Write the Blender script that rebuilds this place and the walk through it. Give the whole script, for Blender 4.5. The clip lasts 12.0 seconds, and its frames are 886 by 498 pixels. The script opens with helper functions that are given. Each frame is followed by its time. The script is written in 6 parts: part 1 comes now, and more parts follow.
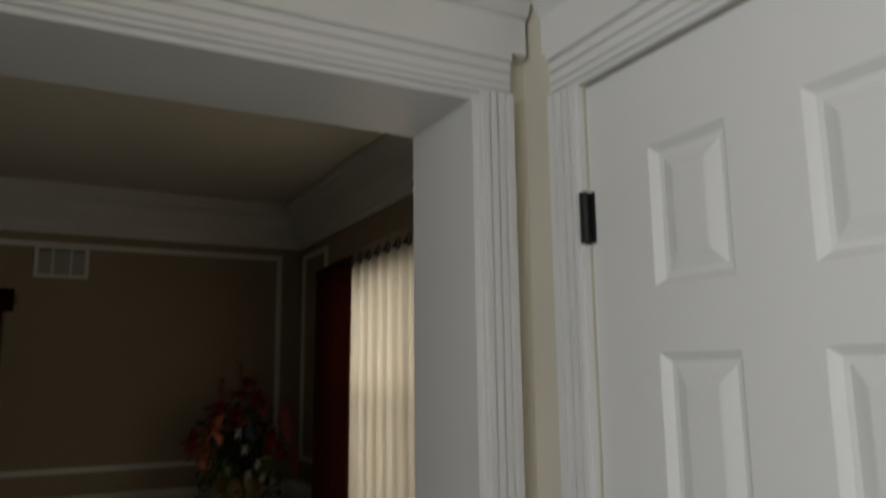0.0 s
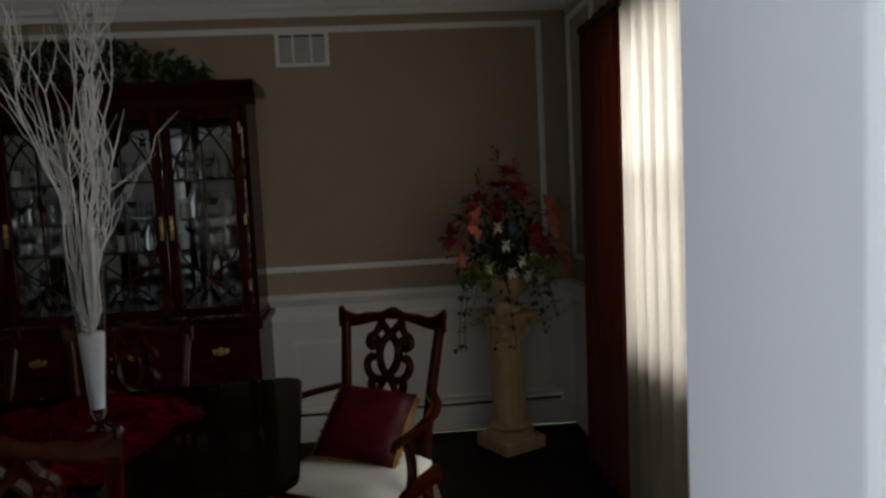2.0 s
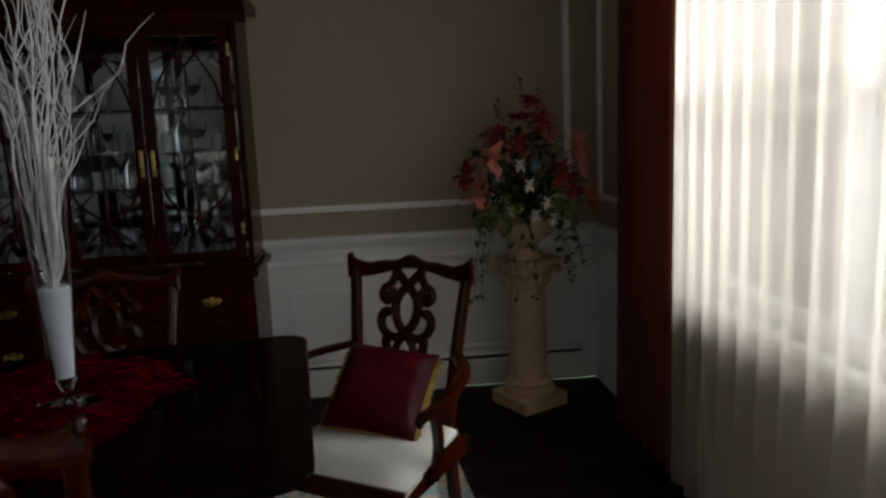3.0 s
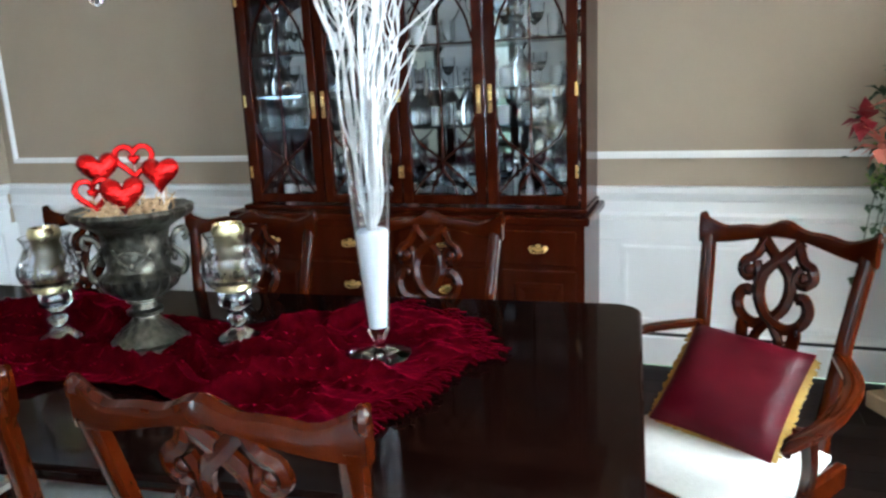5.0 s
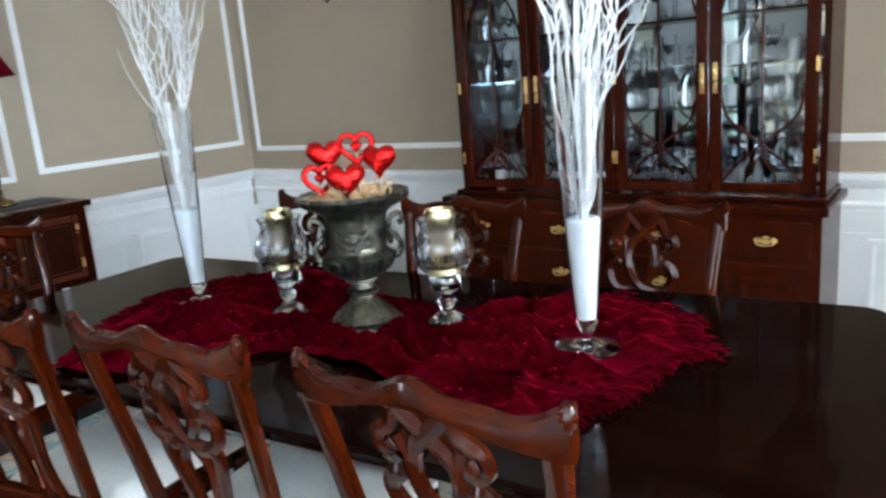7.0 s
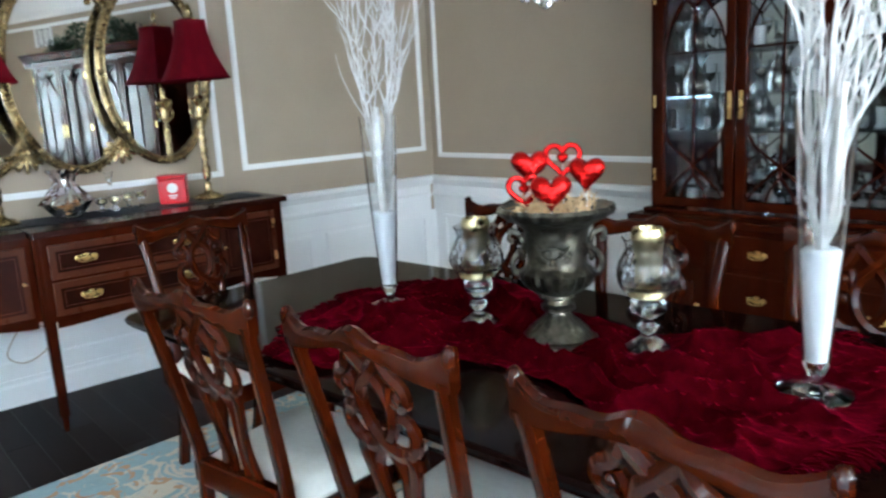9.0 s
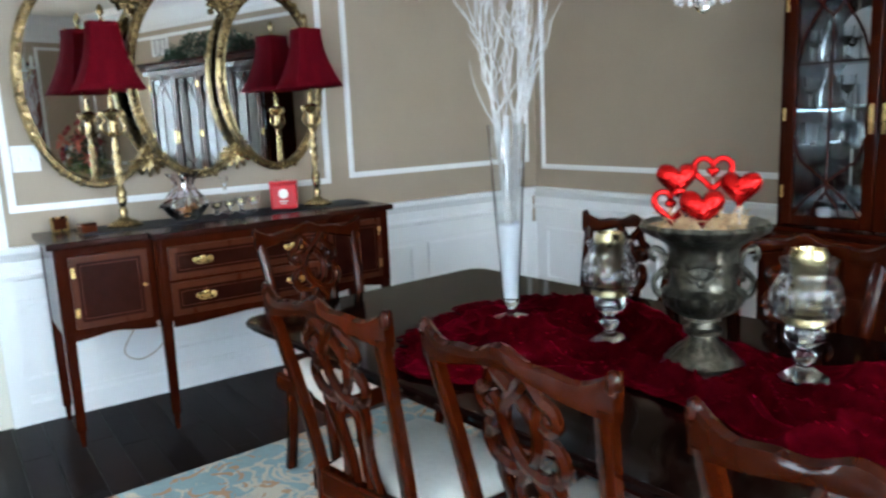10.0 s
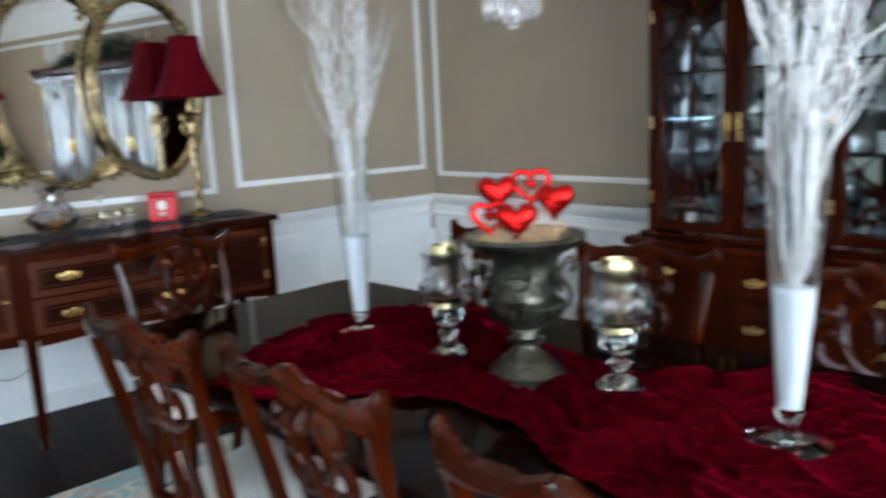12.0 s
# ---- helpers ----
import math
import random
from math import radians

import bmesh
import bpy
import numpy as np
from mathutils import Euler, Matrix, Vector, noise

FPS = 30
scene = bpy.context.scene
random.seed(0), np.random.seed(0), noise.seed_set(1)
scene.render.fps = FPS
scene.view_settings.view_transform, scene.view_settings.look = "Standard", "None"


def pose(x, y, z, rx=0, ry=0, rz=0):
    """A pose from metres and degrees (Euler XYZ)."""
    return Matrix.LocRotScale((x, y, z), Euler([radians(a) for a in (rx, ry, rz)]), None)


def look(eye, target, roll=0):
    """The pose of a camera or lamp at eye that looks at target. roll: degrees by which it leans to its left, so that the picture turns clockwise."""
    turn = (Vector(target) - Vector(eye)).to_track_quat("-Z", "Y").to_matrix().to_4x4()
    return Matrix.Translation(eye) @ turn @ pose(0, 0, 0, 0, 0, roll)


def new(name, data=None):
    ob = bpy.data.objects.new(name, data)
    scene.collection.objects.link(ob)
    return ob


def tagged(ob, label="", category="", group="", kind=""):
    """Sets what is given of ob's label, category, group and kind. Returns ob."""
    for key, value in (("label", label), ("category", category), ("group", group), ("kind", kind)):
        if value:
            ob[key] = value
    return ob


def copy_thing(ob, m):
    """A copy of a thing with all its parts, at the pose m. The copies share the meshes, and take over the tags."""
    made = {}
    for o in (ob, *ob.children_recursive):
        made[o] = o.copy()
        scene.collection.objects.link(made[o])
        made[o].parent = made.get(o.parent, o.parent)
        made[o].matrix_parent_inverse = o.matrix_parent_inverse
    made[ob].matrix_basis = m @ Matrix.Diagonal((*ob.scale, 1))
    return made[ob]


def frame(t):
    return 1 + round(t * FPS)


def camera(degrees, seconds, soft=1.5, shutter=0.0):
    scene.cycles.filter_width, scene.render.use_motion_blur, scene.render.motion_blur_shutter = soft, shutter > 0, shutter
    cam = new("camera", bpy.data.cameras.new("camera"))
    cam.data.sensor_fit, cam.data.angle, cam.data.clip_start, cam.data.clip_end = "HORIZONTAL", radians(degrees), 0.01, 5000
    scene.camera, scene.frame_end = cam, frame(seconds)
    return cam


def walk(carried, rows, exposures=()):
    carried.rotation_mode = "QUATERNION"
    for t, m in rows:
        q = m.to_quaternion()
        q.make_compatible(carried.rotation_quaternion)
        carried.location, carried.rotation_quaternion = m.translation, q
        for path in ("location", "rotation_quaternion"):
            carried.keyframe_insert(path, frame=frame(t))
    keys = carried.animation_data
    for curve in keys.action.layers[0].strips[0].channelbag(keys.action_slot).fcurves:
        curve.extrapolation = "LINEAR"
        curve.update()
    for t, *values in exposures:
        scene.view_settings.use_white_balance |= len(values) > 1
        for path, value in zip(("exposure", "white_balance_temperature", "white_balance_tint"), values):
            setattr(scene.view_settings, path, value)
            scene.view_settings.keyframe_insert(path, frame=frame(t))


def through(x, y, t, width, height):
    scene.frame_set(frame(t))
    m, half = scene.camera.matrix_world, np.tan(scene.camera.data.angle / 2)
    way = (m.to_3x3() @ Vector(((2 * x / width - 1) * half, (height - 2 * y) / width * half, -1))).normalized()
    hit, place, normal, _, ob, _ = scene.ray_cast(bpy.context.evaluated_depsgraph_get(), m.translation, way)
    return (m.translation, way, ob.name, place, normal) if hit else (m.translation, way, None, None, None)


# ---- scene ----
cam = camera(61.9, 12.0, soft=2.4, shutter=0.5)
PATH = [
    (0, (3.937, -4.977, 1.529), (4.859, -3.234, 1.864), -0.7),
    (0.5, (4.107, -4.855, 1.522), (4.890, -3.017, 1.607), -2.1),
    (1, (4.138, -4.621, 1.489), (4.852, -2.752, 1.503), -2.6),
    (1.5, (4.209, -4.418, 1.450), (4.797, -2.507, 1.399), -2.3),
    (2, (4.330, -4.230, 1.428), (4.500, -2.244, 1.260), -2.8),
    (2.5, (4.288, -4.006, 1.417), (4.516, -2.035, 1.163), -1.9),
    (3, (4.244, -3.84, 1.39), (4.433, -1.876, 1.066), -2.5),
    (3.5, (4.278, -3.668, 1.37), (4.129, -1.709, 0.994), -2.8),
    (3.7, (4.288, -3.617, 1.375), (3.987, -1.678, 0.99), -3.1),
    (5.5, (4.152, -3.452, 1.362), (3.406, -1.652, 0.911), -2.4),
    (6, (4.165, -3.431, 1.359), (3.277, -1.693, 0.925), -2.9),
    (6.5, (4.158, -3.426, 1.353), (3.11, -1.785, 0.897), -4.5),
    (7, (4.16, -3.442, 1.363), (2.996, -1.878, 0.918), -4.7),
    (9, (4.046, -3.467, 1.368), (2.565, -2.181, 0.977), -3.2),
    (9.5, (3.988, -3.485, 1.363), (2.432, -2.282, 1.001), -2.9),
    (10, (3.917, -3.524, 1.366), (2.296, -2.407, 1.015), -2.5),
    (10.5, (3.877, -3.557, 1.363), (2.18, -2.553, 1.027), -2.2),
    (11, (3.887, -3.535, 1.366), (2.142, -2.623, 1.015), -2.5),
    (11.5, (3.97, -3.436, 1.375), (2.265, -2.449, 1.032), -3.0),
    (12, (4.067, -3.312, 1.377), (2.55, -2.055, 1.029), -2.7),
]
EXPOSURES = [(0.0, -2.85, 7300, 14), (0.5, -2.65, 6700, 16), (1.0, -1.9, 6300, 20), (2.0, -1.7, 6100, 16), (3.2, -1.35, 5700, 14), (3.5, -0.45, 5100, 12), (3.7, 1.15, 5100, 11), (5.3, 1.6, 5150, 9), (6.2, 1.6, 5150, 9), (9.0, 1.45, 5150, 9), (12.0, 1.3, 5150, 10)]
walk(cam, [(t, look(eye, target, roll)) for t, eye, target, roll in PATH], EXPOSURES)

# ---- world, sun and the light of the windows ----
world = bpy.data.worlds.new("sky")
scene.world = world
world.use_nodes = True
wn = world.node_tree.nodes
sky = wn.new("ShaderNodeTexSky")
sky.sky_type, sky.sun_disc = 'NISHITA', False
sky.sun_elevation, sky.sun_rotation = radians(38), radians(112)
wn["Background"].inputs["Strength"].default_value = 0.08
world.node_tree.links.new(sky.outputs[0], wn["Background"].inputs[0])
sun = new("sun", bpy.data.lights.new("sun", 'SUN'))
sun.data.energy, sun.data.angle, sun.data.color = 5.0, radians(0.5), (1.0, 0.95, 0.86)
sun.matrix_world = look((12, -5, 10), (5.4, -2, 1.2))


def window_light(name, eye, target, sx, sy, watts, color):
    ob = new(name, bpy.data.lights.new(name, 'AREA'))
    ob.data.shape, ob.data.size, ob.data.size_y = 'RECTANGLE', sx, sy
    ob.data.energy, ob.data.color = watts, color
    ob.matrix_world = look(eye, target)
    return ob


window_light("daylight_dining_window", (5.72, -2.1, 1.50), (4.0, -2.1, 1.3), 1.7, 1.1, 13, (0.93, 0.97, 1.0))
# added fill for the foyer, its cone narrowed to spare the dining room
window_light("foyer_fill_light", (1.90, -6.2, 1.5), (4.7, -6.2, 1.45), 2.0, 2.0, 225, (0.80, 0.90, 1.0)).data.spread = radians(106)
window_light("daylight_kitchen_window", (-4.85, -3.9, 1.6), (0.0, -3.9, 1.0), 2.2, 1.2, 0.5, (0.96, 0.98, 1.0))


# ---- materials ----
def material(name, a, b, scale=8.0, rough=0.5, metal=0.0, bump=0.0, bump_scale=40.0, stretch=(1, 1, 1), coat=0.0, detail=6.0,
             rough_var=0.1, spec=0.5, sheen=0.0, random_tone=0.0):
    m = bpy.data.materials.new(name)
    m.use_nodes = True
    t = m.node_tree
    n, l = t.nodes, t.links
    p = n["Principled BSDF"]
    tc = n.new("ShaderNodeTexCoord")
    mp = n.new("ShaderNodeMapping")
    mp.inputs["Scale"].default_value = stretch
    l.new(tc.outputs["Object"], mp.inputs[0])
    nz = n.new("ShaderNodeTexNoise")
    nz.inputs["Scale"].default_value, nz.inputs["Detail"].default_value = scale, detail
    l.new(mp.outputs[0], nz.inputs[0])
    big = n.new("ShaderNodeTexNoise")
    big.inputs["Scale"].default_value = scale * 0.17
    l.new(mp.outputs[0], big.inputs[0])
    add = n.new("ShaderNodeMath")
    add.operation = 'ADD'
    l.new(nz.outputs[0], add.inputs[0])
    l.new(big.outputs[0], add.inputs[1])
    mr = n.new("ShaderNodeMapRange")
    mr.inputs[1].default_value, mr.inputs[2].default_value = 0.65, 1.35
    l.new(add.outputs[0], mr.inputs[0])
    cm = n.new("ShaderNodeMix")
    cm.data_type = 'RGBA'
    cm.inputs[6].default_value, cm.inputs[7].default_value = (*a, 1), (*b, 1)
    l.new(mr.outputs[0], cm.inputs[0])
    if random_tone:
        oi = n.new("ShaderNodeObjectInfo")
        hv = n.new("ShaderNodeHueSaturation")
        m2 = n.new("ShaderNodeMapRange")
        m2.inputs[3].default_value, m2.inputs[4].default_value = 1 - random_tone, 1 + random_tone
        l.new(oi.outputs["Random"], m2.inputs[0])
        l.new(m2.outputs[0], hv.inputs["Value"])
        l.new(cm.outputs[2], hv.inputs["Color"])
        l.new(hv.outputs[0], p.inputs["Base Color"])
    else:
        l.new(cm.outputs[2], p.inputs["Base Color"])
    rr = n.new("ShaderNodeMapRange")
    rr.inputs[3].default_value, rr.inputs[4].default_value = max(0.02, rough - rough_var), min(1, rough + rough_var)
    l.new(nz.outputs[0], rr.inputs[0])
    l.new(rr.outputs[0], p.inputs["Roughness"])
    p.inputs["Metallic"].default_value = metal
    p.inputs["Specular IOR Level"].default_value = spec
    p.inputs["Coat Weight"].default_value, p.inputs["Coat Roughness"].default_value = coat, 0.06
    p.inputs["Sheen Weight"].default_value = sheen
    if bump:
        bz = n.new("ShaderNodeTexNoise")
        bz.inputs["Scale"].default_value = bump_scale
        l.new(mp.outputs[0], bz.inputs[0])
        bp = n.new("ShaderNodeBump")
        bp.inputs["Strength"].default_value, bp.inputs["Distance"].default_value = bump, 0.004
        l.new(bz.outputs[0], bp.inputs["Height"])
        l.new(bp.outputs[0], p.inputs["Normal"])
    return m


def glass_material(name, color=(1, 1, 1), rough=0.0, ior=1.45, clear=1.0):
    m = bpy.data.materials.new(name)
    m.use_nodes = True
    p = m.node_tree.nodes["Principled BSDF"]
    p.inputs["Base Color"].default_value = (*color, 1)
    p.inputs["Transmission Weight"].default_value, p.inputs["Roughness"].default_value, p.inputs["IOR"].default_value = clear, rough, ior
    return m


def pane_material(name, tint=(0.95, 0.97, 0.97), ior=1.6):
    """A thin pane: clear, with the mirror shine of its surface."""
    m = bpy.data.materials.new(name)
    m.use_nodes = True
    n, l = m.node_tree.nodes, m.node_tree.links
    tr, gl, mx, fr = n.new("ShaderNodeBsdfTransparent"), n.new("ShaderNodeBsdfGlossy"), n.new("ShaderNodeMixShader"), n.new("ShaderNodeFresnel")
    tr.inputs[0].default_value = (*tint, 1)
    gl.inputs["Roughness"].default_value = 0.02
    fr.inputs[0].default_value = ior
    l.new(fr.outputs[0], mx.inputs[0])
    l.new(tr.outputs[0], mx.inputs[1])
    l.new(gl.outputs[0], mx.inputs[2])
    l.new(mx.outputs[0], n["Material Output"].inputs[0])
    return m


def cloth_light_material(name, color, through, see):
    """A thin woven curtain that lets light through."""
    m = bpy.data.materials.new(name)
    m.use_nodes = True
    n, l = m.node_tree.nodes, m.node_tree.links
    df, tl, tr = n.new("ShaderNodeBsdfDiffuse"), n.new("ShaderNodeBsdfTranslucent"), n.new("ShaderNodeBsdfTransparent")
    m1, m2 = n.new("ShaderNodeMixShader"), n.new("ShaderNodeMixShader")
    nz, rp, tc, mp = n.new("ShaderNodeTexNoise"), n.new("ShaderNodeMix"), n.new("ShaderNodeTexCoord"), n.new("ShaderNodeMapping")
    mp.inputs["Scale"].default_value = (1, 1, 0.08)
    nz.inputs["Scale"].default_value = 60
    rp.data_type = 'RGBA'
    rp.inputs[6].default_value = (*[c * 0.82 for c in color], 1)
    rp.inputs[7].default_value = (*color, 1)
    l.new(tc.outputs["Object"], mp.inputs[0])
    l.new(mp.outputs[0], nz.inputs[0])
    l.new(nz.outputs[0], rp.inputs[0])
    l.new(rp.outputs[2], df.inputs[0])
    l.new(rp.outputs[2], tl.inputs[0])
    m1.inputs[0].default_value, m2.inputs[0].default_value = through, see
    l.new(df.outputs[0], m1.inputs[1])
    l.new(tl.outputs[0], m1.inputs[2])
    l.new(m1.outputs[0], m2.inputs[1])
    l.new(tr.outputs[0], m2.inputs[2])
    l.new(m2.outputs[0], n["Material Output"].inputs[0])
    return m


def glow_material(name, color, strength, b=None):
    m = bpy.data.materials.new(name)
    m.use_nodes = True
    n, l = m.node_tree.nodes, m.node_tree.links
    e = n.new("ShaderNodeEmission")
    e.inputs[1].default_value = strength
    nz, mx = n.new("ShaderNodeTexNoise"), n.new("ShaderNodeMix")
    nz.inputs["Scale"].default_value = 1.2
    mx.data_type = 'RGBA'
    mx.inputs[6].default_value, mx.inputs[7].default_value = (*(b or color), 1), (*color, 1)
    l.new(nz.outputs[0], mx.inputs[0])
    l.new(mx.outputs[2], e.inputs[0])
    l.new(e.outputs[0], n["Material Output"].inputs[0])
    return m


M_WALL = material("tan_wall_paint", (0.33, 0.265, 0.19), (0.36, 0.29, 0.21), 5, 0.55, bump=0.10, bump_scale=180)
M_HALL = material("cream_wall_paint", (0.66, 0.62, 0.52), (0.70, 0.66, 0.56), 5, 0.6, bump=0.10, bump_scale=180)
M_WHITE = material("white_semigloss_paint", (0.76, 0.76, 0.76), (0.81, 0.81, 0.80), 3, 0.35, bump=0.03, bump_scale=60)
M_DOORW = material("white_door_paint", (0.74, 0.74, 0.73), (0.79, 0.79, 0.78), 3, 0.42, bump=0.10, bump_scale=90, stretch=(1, 1, 0.1))
M_CEIL = material("ceiling_paint", (0.70, 0.66, 0.58), (0.74, 0.70, 0.62), 4, 0.8, bump=0.15, bump_scale=120)
M_WOODFLOOR = material("dark_oak_boards", (0.010, 0.006, 0.005), (0.021, 0.012, 0.009), 14, 0.33, bump=0.15, bump_scale=50, stretch=(0.12, 1, 1), random_tone=0.25, spec=0.03)
M_GAP = material("board_gap", (0.008, 0.006, 0.005), (0.012, 0.009, 0.007), 8, 0.8)
M_STONE = material("grey_stone_tile", (0.060, 0.052, 0.040), (0.098, 0.086, 0.066), 7, 0.5, bump=0.2, bump_scale=30, random_tone=0.12, spec=0.08)
M_GROUT = material("grout", (0.16, 0.15, 0.13), (0.20, 0.19, 0.17), 20, 0.9)
M_CHERRY = material("cherry_chair_wood", (0.012, 0.0015, 0.0002), (0.042, 0.0060, 0.0006), 22, 0.09, bump=0.03, bump_scale=90, stretch=(1, 1, 0.35), spec=0.22, rough_var=0.03)
M_MAHOG = material("mahogany_cabinet_wood", (0.015, 0.0021, 0.0005), (0.037, 0.0058, 0.0014), 16, 0.17, bump=0.04, bump_scale=80, stretch=(1, 1, 0.12), spec=0.10)
M_MAHDARK = material("dark_mahogany_veneer", (0.012, 0.0026, 0.0015), (0.026, 0.0055, 0.0028), 16, 0.2, stretch=(0.15, 1, 1), spec=0.15)
M_BAND = material("satinwood_banding", (0.044, 0.009, 0.0025), (0.072, 0.017, 0.005), 24, 0.3, stretch=(1, 1, 0.2), coat=0.15, spec=0.2)
M_TABLE = material("polished_table_top", (0.0028, 0.0009, 0.0006), (0.006, 0.002, 0.0012), 12, 0.07, bump=0.006, bump_scale=50, stretch=(0.12, 1, 1), rough_var=0.02, spec=0.05)
M_CREAM = material("cream_seat_fabric", (0.62, 0.61, 0.55), (0.72, 0.71, 0.65), 60, 0.9, bump=0.5, bump_scale=260)
M_VELVET = material("maroon_velvet", (0.014, 0.0001, 0.0008), (0.042, 0.0004, 0.0026), 40, 0.85, bump=0.5, bump_scale=90, spec=0.0, rough_var=0.05, sheen=0.3)
velvet = M_VELVET.node_tree.nodes["Principled BSDF"]
velvet.inputs["Sheen Tint"].default_value, velvet.inputs["Sheen Roughness"].default_value = (0.60, 0.004, 0.05, 1), 0.35
M_SATIN = material("burgundy_satin", (0.030, 0.0010, 0.003), (0.070, 0.0026, 0.007), 9, 0.36, bump=0.6, bump_scale=24, spec=0.1)
M_GOLDBACK = material("gold_satin", (0.24, 0.14, 0.012), (0.36, 0.23, 0.03), 14, 0.45, bump=0.4, bump_scale=40, spec=0.2)
M_GOLDFR = material("gold_fringe", (0.26, 0.15, 0.015), (0.38, 0.24, 0.03), 60, 0.6, bump=0.6, bump_scale=200)
M_DRAPE = cloth_light_material("dark_red_drape_cloth", (0.20, 0.065, 0.042), 0.50, 0.0)
M_SHEER = cloth_light_material("sheer_curtain_cloth", (0.93, 0.84, 0.70), 0.88, 0.68)
M_BRASS = material("aged_brass", (0.55, 0.38, 0.13), (0.72, 0.52, 0.20), 30, 0.28, metal=1.0, bump=0.2, bump_scale=90)
M_GILT = material("gilt_frame", (0.055, 0.032, 0.010), (0.66, 0.49, 0.23), 42, 0.24, metal=0.9, bump=0.9, bump_scale=70)
M_PEWTER = material("antique_silver", (0.012, 0.011, 0.008), (0.155, 0.142, 0.108), 48, 0.32, metal=0.9, bump=1.0, bump_scale=75)
M_CANDLE = material("gold_candle_foil", (0.42, 0.34, 0.15), (0.72, 0.63, 0.38), 24, 0.28, metal=0.9, bump=0.25, bump_scale=60)
M_REDFOIL = material("red_foil", (0.36, 0.003, 0.002), (0.66, 0.008, 0.005), 30, 0.20, metal=0.85, bump=1.0, bump_scale=110)
M_STRAW = material("straw", (0.45, 0.30, 0.14), (0.62, 0.45, 0.25), 40, 0.9, bump=0.5, bump_scale=120)
M_SAND = material("white_sand", (0.70, 0.73, 0.78), (0.82, 0.84, 0.88), 90, 0.9, bump=0.4, bump_scale=260)
M_TWIG = material("white_painted_twig", (0.40, 0.385, 0.37), (0.68, 0.67, 0.65), 40, 0.75, bump=0.6, bump_scale=160)
M_PED = material("faux_travertine", (0.38, 0.26, 0.14), (0.56, 0.42, 0.25), 11, 0.6, bump=0.5, bump_scale=50)
M_LEAF = material("ivy_leaf", (0.018, 0.045, 0.018), (0.05, 0.10, 0.035), 14, 0.5, random_tone=0.3)
M_LEAFLIME = material("lime_leaf", (0.14, 0.22, 0.03), (0.24, 0.34, 0.06), 14, 0.55)
M_PETRED = material("dark_red_petal", (0.20, 0.008, 0.018), (0.34, 0.02, 0.03), 14, 0.6)
M_PETPINK = material("coral_petal", (0.52, 0.13, 0.08), (0.66, 0.26, 0.19), 14, 0.6)
M_PETWHITE = material("white_petal", (0.66, 0.64, 0.58), (0.78, 0.76, 0.72), 14, 0.6)
M_PETBLUE = material("blue_petal", (0.08, 0.16, 0.28), (0.16, 0.26, 0.4), 14, 0.6)
M_BLACK = material("black_iron", (0.010, 0.010, 0.011), (0.02, 0.02, 0.021), 30, 0.5, metal=0.3)
M_SHADE = material("burgundy_lampshade", (0.070, 0.0016, 0.005), (0.110, 0.003, 0.008), 20, 0.7, spec=0.02, bump=0.3, bump_scale=120, stretch=(1, 1, 0.2))
M_BLACKMARBLE = material("black_lace_runner", (0.012, 0.012, 0.016), (0.035, 0.035, 0.04), 60, 0.5, bump=0.4, bump_scale=150, spec=0.12)
M_REDTIN = material("red_enamel_tin", (0.44, 0.005, 0.010), (0.54, 0.010, 0.016), 10, 0.3, spec=0.25)
M_CHINA = material("white_china", (0.66, 0.68, 0.70), (0.78, 0.79, 0.80), 6, 0.2, coat=0.5)
M_KITCH = material("cream_kitchen_cabinet", (0.60, 0.55, 0.42), (0.66, 0.61, 0.48), 6, 0.5)
M_COUNTER = material("kitchen_counter_stone", (0.30, 0.26, 0.20), (0.48, 0.43, 0.35), 30, 0.25)
M_VENTSHADE = material("vent_duct_shade", (0.05, 0.05, 0.05), (0.09, 0.09, 0.085), 10, 0.7)
M_CORD = material("tan_cord", (0.30, 0.22, 0.12), (0.38, 0.29, 0.17), 30, 0.6)
M_PAPER = material("mat_cloth", (0.42, 0.34, 0.24), (0.60, 0.50, 0.38), 20, 0.9, bump=0.4)
M_MATRED = material("mat_red", (0.32, 0.06, 0.04), (0.42, 0.10, 0.07), 20, 0.9)
M_GLASS = glass_material("clear_glass", (0.97, 0.98, 0.98))
M_CRYSTAL = glass_material("cut_crystal", (0.97, 0.98, 1.0), 0.03, 1.52)
M_PANE = pane_material("cabinet_pane", ior=1.38)
M_WPANE = pane_material("window_pane")
M_MIRROR = material("mirror_silver", (0.86, 0.87, 0.87), (0.88, 0.89, 0.89), 2, 0.015, metal=1.0, rough_var=0.003)
M_CABBACK = material("mirrored_cabinet_back", (0.58, 0.62, 0.66), (0.68, 0.72, 0.76), 3, 0.05, metal=1.0, rough_var=0.02)
# added glow behind the unseen foyer window, for fill and pane reflections
M_OUTSIDE = glow_material("bright_outdoors", (1.0, 0.98, 0.95), 9.0, (0.75, 0.85, 0.75))
M_OUTSIDE3 = glow_material("sunlit_outdoors", (1.0, 0.98, 0.95), 19.0, (0.85, 0.9, 0.82))
M_OUTSIDE2 = glow_material("bright_outdoors_kitchen", (0.97, 0.99, 1.0), 2.8, (0.85, 0.95, 0.85))


